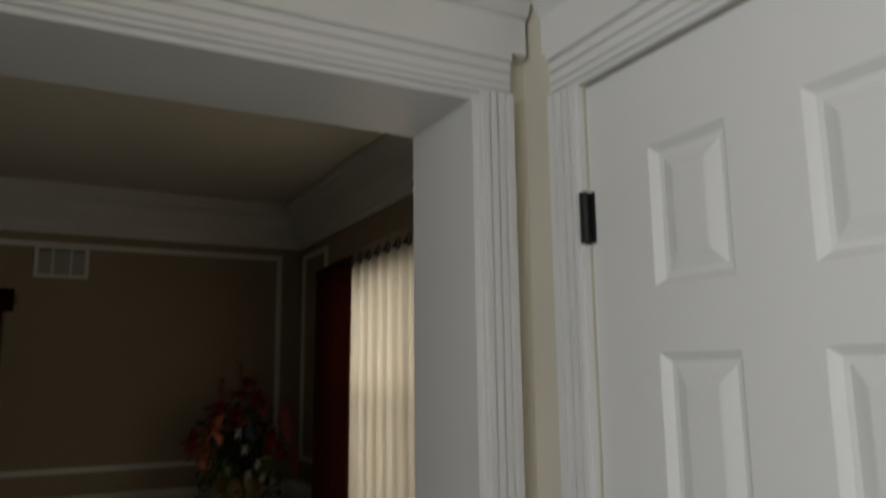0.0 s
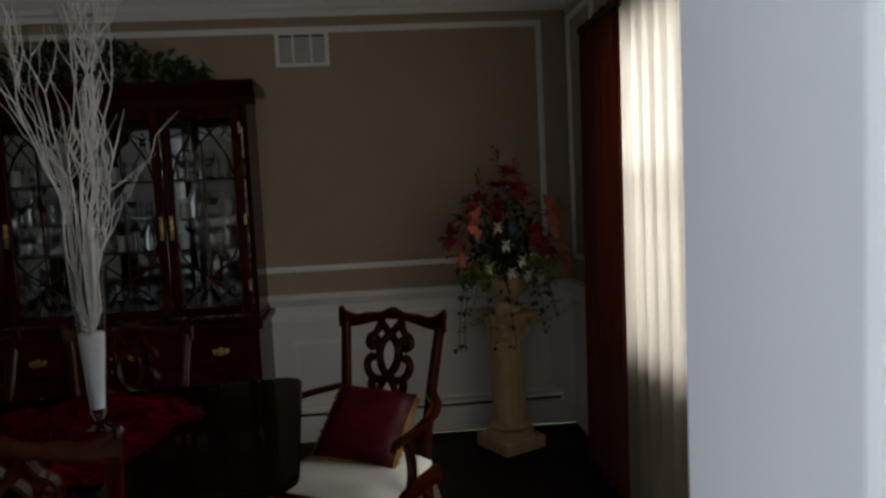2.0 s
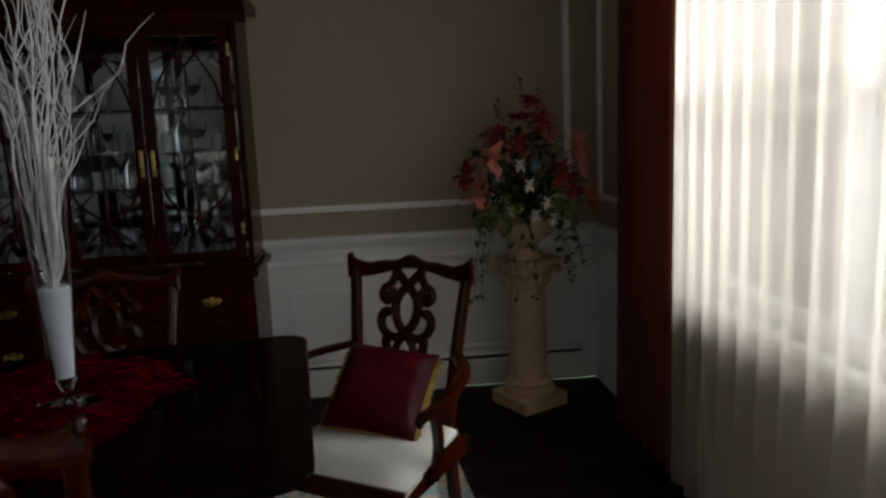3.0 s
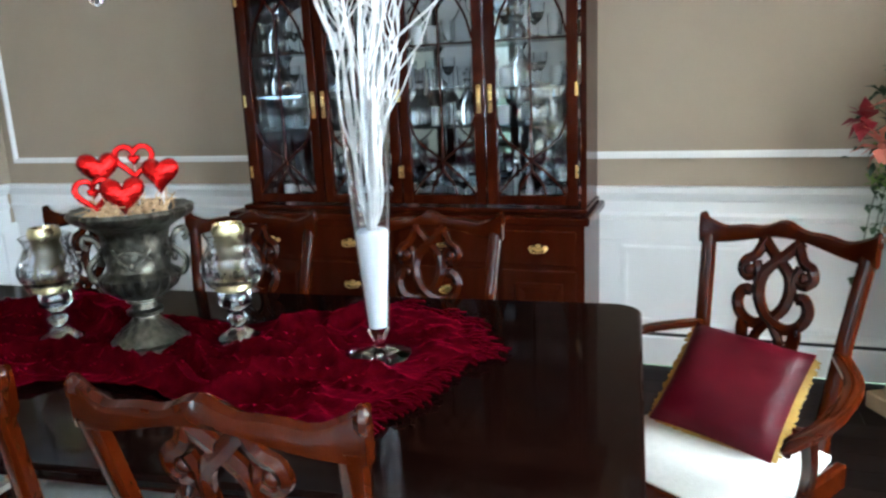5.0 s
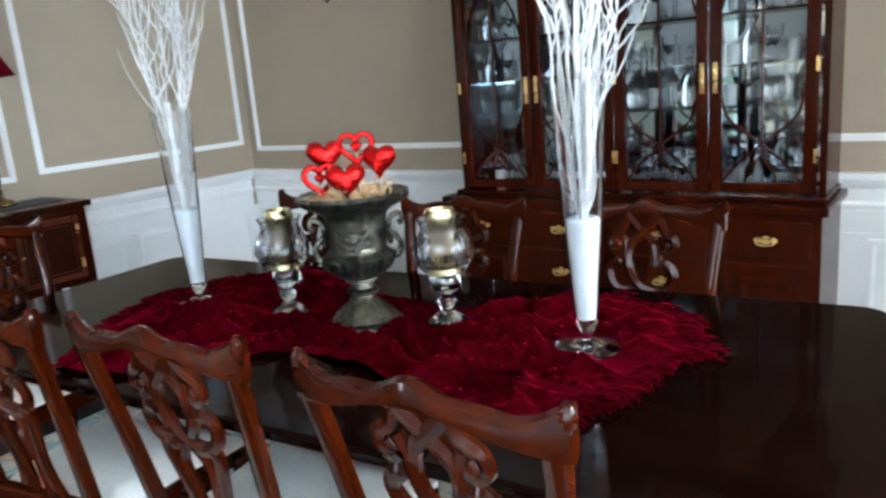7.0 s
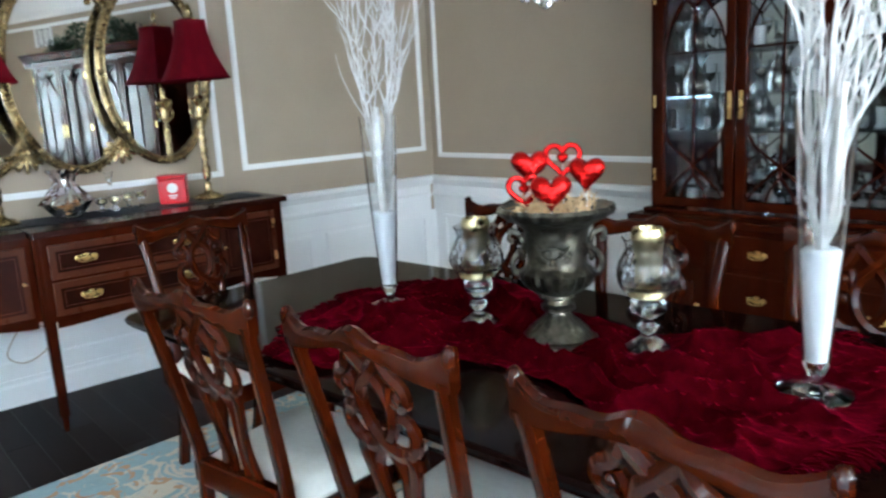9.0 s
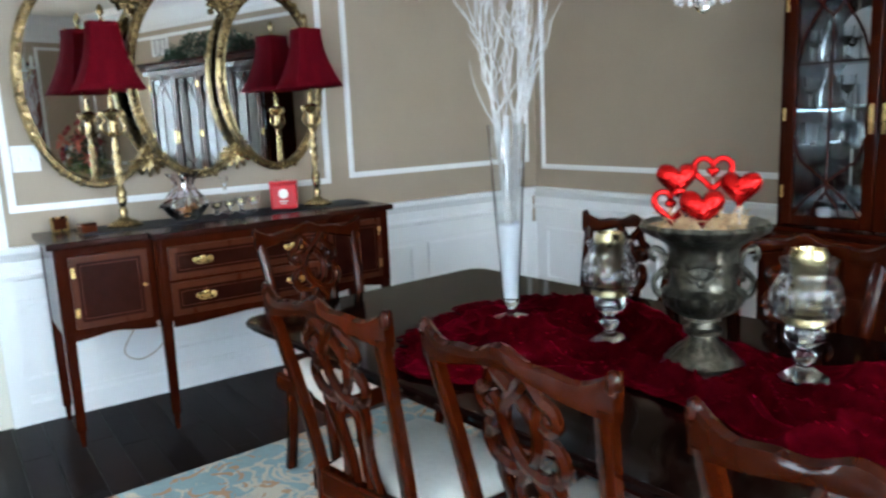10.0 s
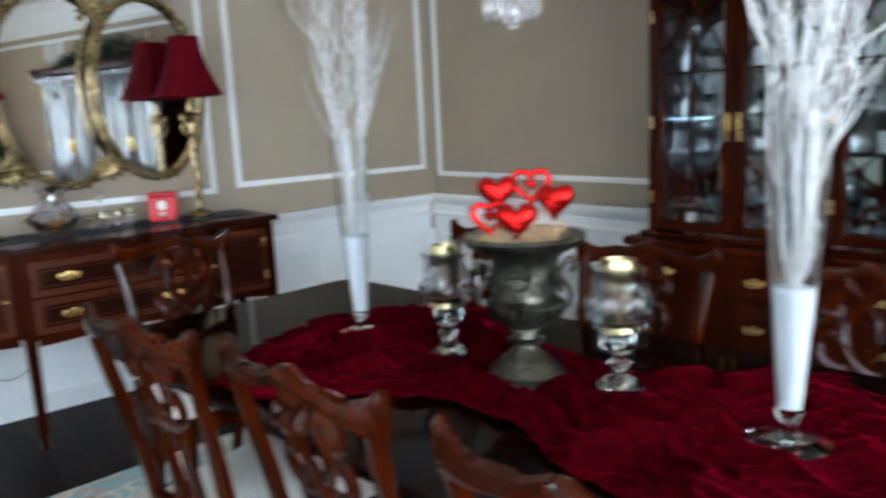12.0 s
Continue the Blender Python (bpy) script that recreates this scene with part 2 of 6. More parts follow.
def rug_material():
    m = material("blue_floral_rug", (0.27, 0.37, 0.39), (0.36, 0.47, 0.49), 30, 0.95, bump=0.6, bump_scale=240)
    n, l = m.node_tree.nodes, m.node_tree.links
    p = n["Principled BSDF"]
    old = p.inputs["Base Color"].links[0].from_socket
    tc = n["Texture Coordinate"]
    wv = n.new("ShaderNodeTexNoise")
    wv.inputs["Scale"].default_value, wv.inputs["Detail"].default_value, wv.inputs["Distortion"].default_value = 5.5, 2.0, 1.6
    l.new(tc.outputs["Object"], wv.inputs[0])
    r = n.new("ShaderNodeValToRGB")
    e = r.color_ramp.elements
    e[0].position, e[0].color = 0.47, (0, 0, 0, 1)
    e[1].position, e[1].color = 0.50, (1, 1, 1, 1)
    e2 = e.new(0.565)
    e2.color = (1, 1, 1, 1)
    e3 = e.new(0.59)
    e3.color = (0, 0, 0, 1)
    l.new(wv.outputs[0], r.inputs[0])
    c1, c2 = n.new("ShaderNodeMix"), n.new("ShaderNodeMix")
    for c in (c1, c2):
        c.data_type = 'RGBA'
    l.new(r.outputs[0], c1.inputs[0])
    l.new(old, c1.inputs[6])
    c1.inputs[7].default_value = (0.62, 0.56, 0.44, 1)
    v2 = n.new("ShaderNodeTexNoise")
    v2.inputs["Scale"].default_value, v2.inputs["Distortion"].default_value = 9.0, 2.0
    l.new(tc.outputs["Object"], v2.inputs[0])
    r2 = n.new("ShaderNodeValToRGB")
    r2.color_ramp.elements[0].position, r2.color_ramp.elements[1].position = 0.60, 0.64
    l.new(v2.outputs[0], r2.inputs[0])
    l.new(r2.outputs[0], c2.inputs[0])
    l.new(c1.outputs[2], c2.inputs[6])
    c2.inputs[7].default_value = (0.50, 0.30, 0.16, 1)
    l.new(c2.outputs[2], p.inputs["Base Color"])
    return m


M_RUG = rug_material()


# ---- mesh helpers ----
def part(name, bm, mat, parent=None, label="", smooth=False, m=None):
    me = bpy.data.meshes.new(name)
    bmesh.ops.recalc_face_normals(bm, faces=bm.faces)
    if smooth:
        for f in bm.faces:
            f.smooth = True
    bm.to_mesh(me)
    bm.free()
    if smooth:
        me.set_sharp_from_angle(angle=radians(42))
    me.materials.append(mat)
    ob = new(name, me)
    if parent is not None:
        ob.parent = parent
    if m is not None:
        ob.matrix_basis = m
    if label:
        tagged(ob, label)
    return ob


def thing(name, m, label, category, group="", kind=""):
    ob = new(name)
    ob.matrix_basis = m
    return tagged(ob, label, category, group, kind)


def box(bm, x0, x1, y0, y1, z0, z1, bevel=0.0):
    r = bmesh.ops.create_cube(bm, size=1, matrix=Matrix.Translation(((x0 + x1) / 2, (y0 + y1) / 2, (z0 + z1) / 2)) @ Matrix.Diagonal((abs(x1 - x0), abs(y1 - y0), abs(z1 - z0), 1)))
    if bevel:
        es = list({e for v in r["verts"] for e in v.link_edges})
        bmesh.ops.bevel(bm, geom=es, offset=bevel, segments=2, affect='EDGES', profile=0.5)
    return bm


def boxes(*dims, bevel=0.0):
    bm = bmesh.new()
    for d in dims:
        box(bm, *d, bevel=bevel)
    return bm


def lathe(profile, n=28, bm=None, m=Matrix(), flute=None):
    """Turns (radius, height) pairs round z."""
    bm = bm or bmesh.new()
    rings = []
    for k, (r, z) in enumerate(profile):
        ring = []
        for i in range(n):
            a = 2 * math.pi * i / n
            rr = r * (flute(a, k) if flute else 1)
            ring.append(bm.verts.new(m @ Vector((rr * math.cos(a), rr * math.sin(a), z))))
        rings.append(ring)
    for a, b in zip(rings, rings[1:]):
        for i in range(n):
            bm.faces.new((a[i], a[(i + 1) % n], b[(i + 1) % n], b[i]))
    bm.faces.new(rings[0][::-1])
    bm.faces.new(rings[-1])
    return bm


def smooth_path(pts, steps=5):
    """Catmull-Rom through the points."""
    p = [Vector(q) for q in pts]
    p = [2 * p[0] - p[1]] + p + [2 * p[-1] - p[-2]]
    out = []
    for i in range(1, len(p) - 2):
        for s in range(steps):
            t = s / steps
            a, b, c, d = p[i - 1], p[i], p[i + 1], p[i + 2]
            out.append(0.5 * (2 * b + (c - a) * t + (2 * a - 5 * b + 4 * c - d) * t * t + (3 * b - a - 3 * c + d) * t ** 3))
    out.append(p[-2])
    return out


def sweep(bm, pts, size, up=(0, 1, 0), n=8, closed=False, square=False):
    """A bar along pts. size: (half width, half depth) or a function of 0..1. The depth lies along up."""
    pts = [Vector(p) for p in pts]
    up = Vector(up)
    rings = []
    for i, p in enumerate(pts):
        a, b = pts[i - 1] if (i or closed) else p, pts[(i + 1) % len(pts)] if (i + 1 < len(pts) or closed) else p
        d = (b - a).normalized()
        side = d.cross(up)
        side = side.normalized() if side.length > 1e-5 else Vector((1, 0, 0))
        u = side.cross(d).normalized()
        w, h = size(i / (len(pts) - 1)) if callable(size) else size
        ring = []
        for k in range(n):
            t = 2 * math.pi * (k + 0.5) / n
            cx, cy = math.cos(t), math.sin(t)
            if square:
                cx, cy = math.copysign(abs(cx) ** 0.4, cx), math.copysign(abs(cy) ** 0.4, cy)
            ring.append(bm.verts.new(p + side * w * cx + u * h * cy))
        rings.append(ring)
    pairs = list(zip(rings, rings[1:])) + ([(rings[-1], rings[0])] if closed else [])
    for a, b in pairs:
        for k in range(n):
            bm.faces.new((a[k], a[(k + 1) % n], b[(k + 1) % n], b[k]))
    if not closed:
        bm.faces.new(rings[0][::-1])
        bm.faces.new(rings[-1])
    return bm


def ball(bm, p, r, sz=(1, 1, 1), seg=10):
    bmesh.ops.create_uvsphere(bm, u_segments=seg, v_segments=max(5, seg // 2 + 1), radius=r, matrix=Matrix.Translation(p) @ Matrix.Diagonal((*sz, 1)))
    return bm


def extrude_profile(bm, prof, axis, a, b, origin, flip=1):
    """A moulding: prof is (out, z) pairs; it runs along axis 'x' or 'y' from a to b, standing out from the wall at origin by flip."""
    rings = []
    for s in (a, b):
        ring = []
        for o, z in prof:
            ring.append(bm.verts.new((s, origin + flip * o, z) if axis == 'x' else (origin + flip * o, s, z)))
        rings.append(ring)
    n = len(prof)
    for i in range(n):
        bm.faces.new((rings[0][i], rings[0][(i + 1) % n], rings[1][(i + 1) % n], rings[1][i]))
    bm.faces.new(rings[0][::-1])
    bm.faces.new(rings[1])
    return bm


def structure(ob, label, category="wall"):
    return tagged(ob, label, category, kind="structure")

# ---- the shell of the place ----
XE, YS, ZC = 5.45, -3.56, 2.68     # east wall, south wall and ceiling of the dining room
YH = -3.813                          # the foyer's side of the south wall
XO = 4.629                           # east jamb of the cased opening
ZO = 2.06                           # head of the opening
WY0, WY1, WZ0, WZ1 = -3.05, -0.80, 0.74, 2.08   # dining window

structure(part("wall_north", boxes((-0.9, XE + 0.2, 0, 0.15, 0, ZC)), M_WALL), "tan painted wall above white wainscot")
structure(part("wall_east", boxes((XE, XE + 0.2, YS, WY0, 0, ZC), (XE, XE + 0.2, WY1, 0, 0, ZC), (XE, XE + 0.2, WY0, WY1, 0, WZ0), (XE, XE + 0.2, WY0, WY1, WZ1, ZC)), M_WALL),
          "tan painted wall with a curtained window")
structure(part("wall_west", boxes((-0.15, 0, -3.32, 0, 0, ZC)), M_WALL), "tan painted wall behind the sideboard")
structure(part("wall_south", boxes((XO, XE + 0.2, YH, YS, 0, ZC), (0.0, XO, YH, YS, ZO, ZC)), M_WALL), "tan painted wall over a wide cased opening")
structure(part("wall_hall", boxes((-0.75, 0, -3.45, -3.322, 0, ZC), (-0.9, -0.752, -3.41, 0, 0, ZC)), M_HALL), "unseen foyer wall, tan to hold down bounced light of the passage to the kitchen")
FY0, FY1 = -4.705, -3.995             # closet door
structure(part("wall_foyer_east", boxes((4.74, 4.89, FY1, YH, 0, ZC), (4.74, 4.89, -8.0, FY0, 0, ZC), (4.74, 4.89, FY0, FY1, 2.03, ZC), (4.86, 4.92, FY0 - 0.1, FY1 + 0.1, 0, 2.1)), M_HALL),
          "unseen foyer wall, tan to hold down bounced light with a white panel door")
structure(part("wall_foyer_north", boxes((XO, 4.74, YH - 0.004, YH, 0, ZC), (0.0, XO, YH - 0.004, YH, ZO, ZC)), M_HALL), "unseen foyer wall, tan to hold down bounced light above the cased opening")
# unseen foyer walls, given the darker tan so less light bounces north
structure(part("wall_foyer_south", boxes((1.65, 4.89, -8.15, -8.0, 0, ZC)), M_WALL), "unseen foyer wall, tan to hold down bounced light")
structure(part("wall_foyer_west", boxes((1.65, 1.8, -8.0, -7.3, 0, ZC), (1.65, 1.8, -5.1, -4.9, 0, ZC), (1.65, 1.8, -7.3, -5.1, 2.6, ZC), (1.65, 1.8, -7.3, -5.1, 0, 0.3)), M_WALL), "unseen foyer wall with an added window opening, tan to hold down bounced light")
structure(part("wall_hall_south", boxes((-5.0, 1.65, -5.25, -5.1, 0, ZC), (1.5, 1.65, -5.1, -4.9, 0, ZC)), M_HALL), "unseen foyer wall, tan to hold down bounced light of the passage")
structure(part("wall_kitchen_west", boxes((-5.15, -5.0, -5.25, -5.05, 0, ZC), (-5.15, -5.0, -2.75, 0.1, 0, ZC), (-5.15, -5.0, -5.05, -2.75, 0, 0.96), (-5.15, -5.0, -5.05, -2.75, 2.3, ZC)), M_HALL), "cream kitchen wall with a wide window")
structure(part("wall_kitchen_north", boxes((-5.0, -0.9, 0.0, 0.15, 0, ZC)), M_HALL), "cream kitchen wall")
structure(part("ceiling", boxes((-5.2, 5.7, -8.2, 0.2, ZC, ZC + 0.12)), M_CEIL), "off-white painted ceiling", "ceiling")
floor = structure(part("floor", boxes((0, XE + 0.2, YS - 0.05, 0, -0.06, -0.012)), M_GAP), "dark-stained hardwood floor", "floor")
tile_floor = structure(part("floor_tiled", boxes((-5.2, 5.2, -8.2, YS - 0.05, -0.06, -0.008), (-5.2, 0, YS - 0.05, 0.0, -0.06, -0.008)), M_GROUT), "grey stone tile floor of foyer and kitchen", "floor")
structure(part("ground", boxes((-60, 60, -60, 60, -0.2, -0.1)), material("lawn", (0.05, 0.08, 0.03), (0.08, 0.12, 0.05), 3, 0.9)), "green lawn outside the house", "ground")

# bright distance outside the windows; the foyer's glowing sheet is added fill
for nm, d in (("backdrop", (9.0, 9.02, -9, 9, -0.1, 6)), ("backdrop_foyer", (-1.02, -1.0, -9.5, -5.4, -0.1, 5)), ("backdrop_kitchen", (-8.02, -8.0, -9, 1, -0.1, 6))):
    structure(part(nm, boxes(d), {"backdrop": M_OUTSIDE3, "backdrop_foyer": M_OUTSIDE}.get(nm, M_OUTSIDE2)), "glowing sheet for the bright hazy outdoors beyond a window", "backdrop")

# ---- mouldings ----
CROWN = [(0, 2.40), (0.012, 2.40), (0.014, 2.43), (0.03, 2.445), (0.035, 2.47), (0.075, 2.53), (0.10, 2.585), (0.14, 2.62), (0.145, 2.64), (0.16, 2.65), (0.16, ZC - 0.002), (0, ZC - 0.002)]
CAP = [(0.002, 0.60), (0.012, 0.605), (0.014, 0.70), (0.022, 0.705), (0.026, 0.725), (0.016, 0.74), (0.016, 0.79), (0.028, 0.80), (0.036, 0.815), (0.05, 0.832), (0.052, 0.857), (0.002, 0.859)]
BASE = [(0.002, 0.0), (0.018, 0.0), (0.018, 0.10), (0.012, 0.115), (0.010, 0.135), (0.002, 0.138)]


def wall_trim(name, axis, a, b, origin, flip, label):
    for nm, prof in (("trim_crown", CROWN), ("trim_chair_rail", CAP), ("baseboard", BASE)):
        structure(part(nm + name, extrude_profile(bmesh.new(), prof, axis, a, b, origin, flip), M_WHITE), label[nm], "trim")


LAB = {"trim_crown": "white stepped crown moulding", "trim_chair_rail": "white moulded chair rail cap", "baseboard": "white baseboard"}
wall_trim("_north", 'x', 0.0, XE, 0.0, -1, LAB)
wall_trim("_west", 'y', -3.32, -0.054, 0.0, 1, LAB)
structure(part("trim_crown_east", extrude_profile(bmesh.new(), CROWN, 'y', YS, 0, XE, -1), M_WHITE), LAB["trim_crown"], "trim")
structure(part("trim_crown_south", extrude_profile(bmesh.new(), CROWN, 'x', 0, XE, YS, 1), M_WHITE), LAB["trim_crown"], "trim")
structure(part("trim_chair_rail_east", extrude_profile(bmesh.new(), CAP, 'y', -0.70, -0.054, XE, -1), M_WHITE), LAB["trim_chair_rail"], "trim")
structure(part("baseboard_east", extrude_profile(bmesh.new(), BASE, 'y', YS, -0.02, XE, -1), M_WHITE), LAB["baseboard"], "trim")
# white painted wainscot below the rail
structure(part("wainscot_north", boxes((0, XE, -0.006, 0, 0, 0.61)), M_WHITE), "white painted wainscot", "wall")
structure(part("wainscot_west", boxes((0, 0.006, -3.32, -0.006, 0, 0.61)), M_WHITE), "white painted wainscot", "wall")
structure(part("wainscot_east", boxes((XE - 0.006, XE, -0.70, -0.006, 0, 0.61)), M_WHITE), "white painted wainscot", "wall")


def panel_frame(name, plane, origin, flip, a0, a1, z0, z1, w=0.032, d=0.018):
    """A picture-frame moulding laid on a wall."""
    bm = bmesh.new()
    for k, (ww, dd) in enumerate(((w, d * 0.6), (w * 0.55, d))):
        o = (w - ww) / 2
        for (p0, p1, q0, q1) in ((a0 + o, a0 + o + ww, z0 + o, z1 - o), (a1 - o - ww, a1 - o, z0 + o, z1 - o), (a0 + o + ww, a1 - o - ww, z0 + o, z0 + o + ww), (a0 + o + ww, a1 - o - ww, z1 - o - ww, z1 - o)):
            lo, hi = (origin, origin + flip * dd)
            if plane == 'y':
                box(bm, p0, p1, min(lo, hi), max(lo, hi), q0, q1)
            else:
                box(bm, min(lo, hi), max(lo, hi), p0, p1, q0, q1)
    return structure(part(name, bm, M_WHITE), "white applied picture-frame wall moulding", "trim")


panel_frame("trim_panel_north", 'y', 0, -1, 0.07, 5.31, 0.985, 2.345)
panel_frame("trim_panel_west_a", 'x', 0, 1, -1.475, -0.07, 1.035, 2.345)
panel_frame("trim_panel_west_b", 'x', 0, 1, -3.235, -1.60, 1.015, 2.345)
panel_frame("trim_panel_east", 'x', XE, -1, -0.56, -0.075, 0.985, 2.345)
for k, (a, b) in enumerate(((0.10, 0.95), (1.05, 1.95), (3.80, 4.32), (4.42, 5.33))):
    panel_frame("trim_wainscot_north_" + "abcd"[k], 'y', -0.006, -1, a, b, 0.20, 0.58, 0.03, 0.012)
for k, (a, b) in enumerate(((-0.95, -0.10), (-1.95, -1.05), (-2.95, -2.05), (-3.28, -3.05))):
    panel_frame("trim_wainscot_west_" + "abcd"[k], 'x', 0.006, 1, a, b, 0.20, 0.58, 0.03, 0.012)

# cased opening: jamb lining and fluted casings
structure(part("trim_jamb_east", boxes((XO - 0.012, XO, YH - 0.004, YS + 0.004, 0, ZO - 0.012)), M_WHITE), "white painted jamb of the cased opening", "trim")
structure(part("trim_jamb_head", boxes((0.0, XO, YH - 0.004, YS + 0.004, ZO - 0.012, ZO)), M_WHITE), "white painted head of the cased opening", "trim")


def casing(bm, axis, a0, a1, z0, z1, face, flip, upright):
    """A stepped, fluted casing board: its width runs a0..a1 (upright) or z0..z1 (lying)."""
    steps = ((0.0, 0.10, 0.012), (0.10, 0.22, 0.020), (0.22, 0.28, 0.015), (0.28, 0.48, 0.021), (0.48, 0.54, 0.015), (0.54, 0.72, 0.022), (0.72, 0.80, 0.018), (0.80, 1.0, 0.028))
    for s0, s1, d in steps:
        lo, hi = min(face, face + flip * d), max(face, face + flip * d)
        if upright:
            p0, p1, q0, q1 = a0 + (a1 - a0) * s0, a0 + (a1 - a0) * s1, z0, z1
        else:
            p0, p1, q0, q1 = a0, a1, z0 + (z1 - z0) * s0, z0 + (z1 - z0) * s1
        p0, p1 = min(p0, p1), max(p0, p1)
        if axis == 'x':
            box(bm, p0, p1, lo, hi, q0, q1)
        else:
            box(bm, lo, hi, p0, p1, q0, q1)
    return bm


FACE = YH - 0.004
structure(part("trim_casing_opening_side", casing(bmesh.new(), 'x', XO, XO + 0.064, 0, ZO, FACE, -1, True), M_WHITE), "white fluted door casing", "trim")
bm = casing(bmesh.new(), 'x', 0.0, XO + 0.064, ZO, ZO + 0.085, FACE, -1, False)
extrude_profile(bm, [(0.0, ZO + 0.085), (0.024, ZO + 0.085), (0.024, ZO + 0.16), (0.035, ZO + 0.165), (0.045, ZO + 0.19), (0.06, ZO + 0.20), (0.06, ZO + 0.215), (0, ZO + 0.215)], 'x', 0.0, XO + 0.10, FACE, -1)
structure(part("trim_casing_opening_head", bm, M_WHITE), "white fluted head casing with a cap moulding", "trim")
bm = casing(bmesh.new(), 'x', XO, XO + 0.064, 0, ZO, YS, 1, True)
casing(bm, 'x', 0.0, XO + 0.064, ZO, ZO + 0.085, YS, 1, False)
structure(part("trim_casing_opening_room", bm, M_WHITE), "white fluted casing on the dining room side", "trim")
# end of the west wall and corner board
structure(part("trim_wall_end_west", boxes((-0.155, 0.024, -3.345, -3.32, 0, ZC - 0.01), (0.0, 0.02, -3.32, -3.26, 0, 2.40)), M_WHITE), "white corner board at the end of the wall", "trim")
XD = 4.74
bm = casing(bmesh.new(), 'y', FY1, FY1 + 0.068, 0, 2.03, XD, -1, True)
casing(bm, 'y', FY0, FY0 - 0.068, 0, 2.03, XD, -1, True)
casing(bm, 'y', FY0 - 0.068, FY1 + 0.068, 2.03, 2.115, XD, -1, False)
extrude_profile(bm, [(0, 2.115), (0.024, 2.115), (0.024, 2.19), (0.045, 2.22), (0.06, 2.23), (0.06, 2.245), (0, 2.245)], 'y', FY0 - 0.10, FY1 + 0.085, XD, -1)
structure(part("trim_casing_closet", bm, M_WHITE), "white fluted casing round the closet door", "trim")


def panel_door():
    d = structure(new("door_1"), "white six-panel interior door, closed, with black hinges", "door")
    d.location = (XD + 0.004, FY1 - 0.003, 0.005)
    W, H = -(FY1 - FY0 - 0.006), 2.02
    cols = ((0.143, 0.293), (0.413, 0.563))
    rows = ((0.22, 0.80), (0.95, 1.552), (1.652, 1.873))
    bm = bmesh.new()
    T = 0.038
    ys = [0, cols[0][0], cols[0][1], cols[1][0], cols[1][1], -W]
    zs = [0, rows[0][0], rows[0][1], rows[1][0], rows[1][1], rows[2][0], rows[2][1], H]
    for i in range(5):
        for j in range(7):
            if i in (1, 3) and j in (1, 3, 5):
                continue
            box(bm, 0, T, -ys[i + 1], -ys[i], zs[j], zs[j + 1])
    bmesh.ops.remove_doubles(bm, verts=bm.verts, dist=0.0002)
    part("leaf", bm, M_DOORW, d)
    for c0, c1 in cols:
        for r0, r1 in rows:
            bm = bmesh.new()
            rings = []
            for inset, depth in ((0, 0.0), (0.012, 0.012), (0.020, 0.013), (0.042, 0.004), (0.046, 0.003)):
                rings.append([bm.verts.new((depth, -y, z)) for y, z in ((c0 + inset, r0 + inset), (c1 - inset, r0 + inset), (c1 - inset, r1 - inset), (c0 + inset, r1 - inset))])
            for a, b in zip(rings, rings[1:]):
                for k in range(4):
                    bm.faces.new((a[k], a[(k + 1) % 4], b[(k + 1) % 4], b[k]))
            bm.faces.new(rings[-1])
            part("panel", bm, M_DOORW, d)
    for z in (0.22, 0.98, 1.738):
        bm = lathe([(0.002, 0), (0.009, 0.003), (0.009, 0.092), (0.002, 0.095)], 10, m=Matrix.Translation((-0.010, 0.004, z)))
        box(bm, -0.003, 0.0, -0.012, 0.004, z + 0.003, z + 0.092)
        part("hinge", bm, M_BLACK, d, "black butt hinge")
    bm = lathe([(0.022, 0), (0.024, 0.004), (0.01, 0.01), (0.01, 0.035), (0.026, 0.045), (0.028, 0.06), (0.015, 0.07)], 16, m=Matrix.Translation((0, W + 0.06, 0.95)) @ Matrix.Rotation(-math.pi / 2, 4, 'Y'))
    part("knob", bm, M_BLACK, d, "black door knob", True)
    return d


panel_door()

# ---- the dining window: frame, panes, rod, sheer and drapes ----
w = structure(new("window_1"), "tall window behind a bright sheer curtain", "window")
bm = boxes((XE + 0.05, XE + 0.12, WY0, WY0 + 0.06, WZ0, WZ1), (XE + 0.05, XE + 0.12, WY1 - 0.06, WY1, WZ0, WZ1), (XE + 0.05, XE + 0.12, WY0 + 0.06, WY1 - 0.06, WZ0, WZ0 + 0.06), (XE + 0.05, XE + 0.12, WY0 + 0.06, WY1 - 0.06, WZ1 - 0.06, WZ1),
           (XE + 0.05, XE + 0.12, -2.04, -1.96, WZ0 + 0.06, WZ1 - 0.06), (XE + 0.06, XE + 0.11, WY0 + 0.06, -2.04, 1.39, 1.44), (XE + 0.06, XE + 0.11, -1.96, WY1 - 0.06, 1.39, 1.44))
part("window_frame", bm, M_WHITE, w)
part("window_sill", boxes((XE - 0.04, XE + 0.05, WY0 - 0.05, WY1 + 0.05, WZ0 - 0.03, WZ0), bevel=0.006), M_WHITE, w)
for y0, y1 in ((WY0 + 0.06, -2.04), (-1.96, WY1 - 0.06)):
    for z0, z1 in ((WZ0 + 0.06, 1.39), (1.44, WZ1 - 0.06)):
        p = part("pane", boxes((XE + 0.08, XE + 0.086, y0, y1, z0, z1)), M_WPANE, w)
        p.visible_shadow = False
w2 = structure(new("window_2"), "wide kitchen window, bright with daylight", "window")
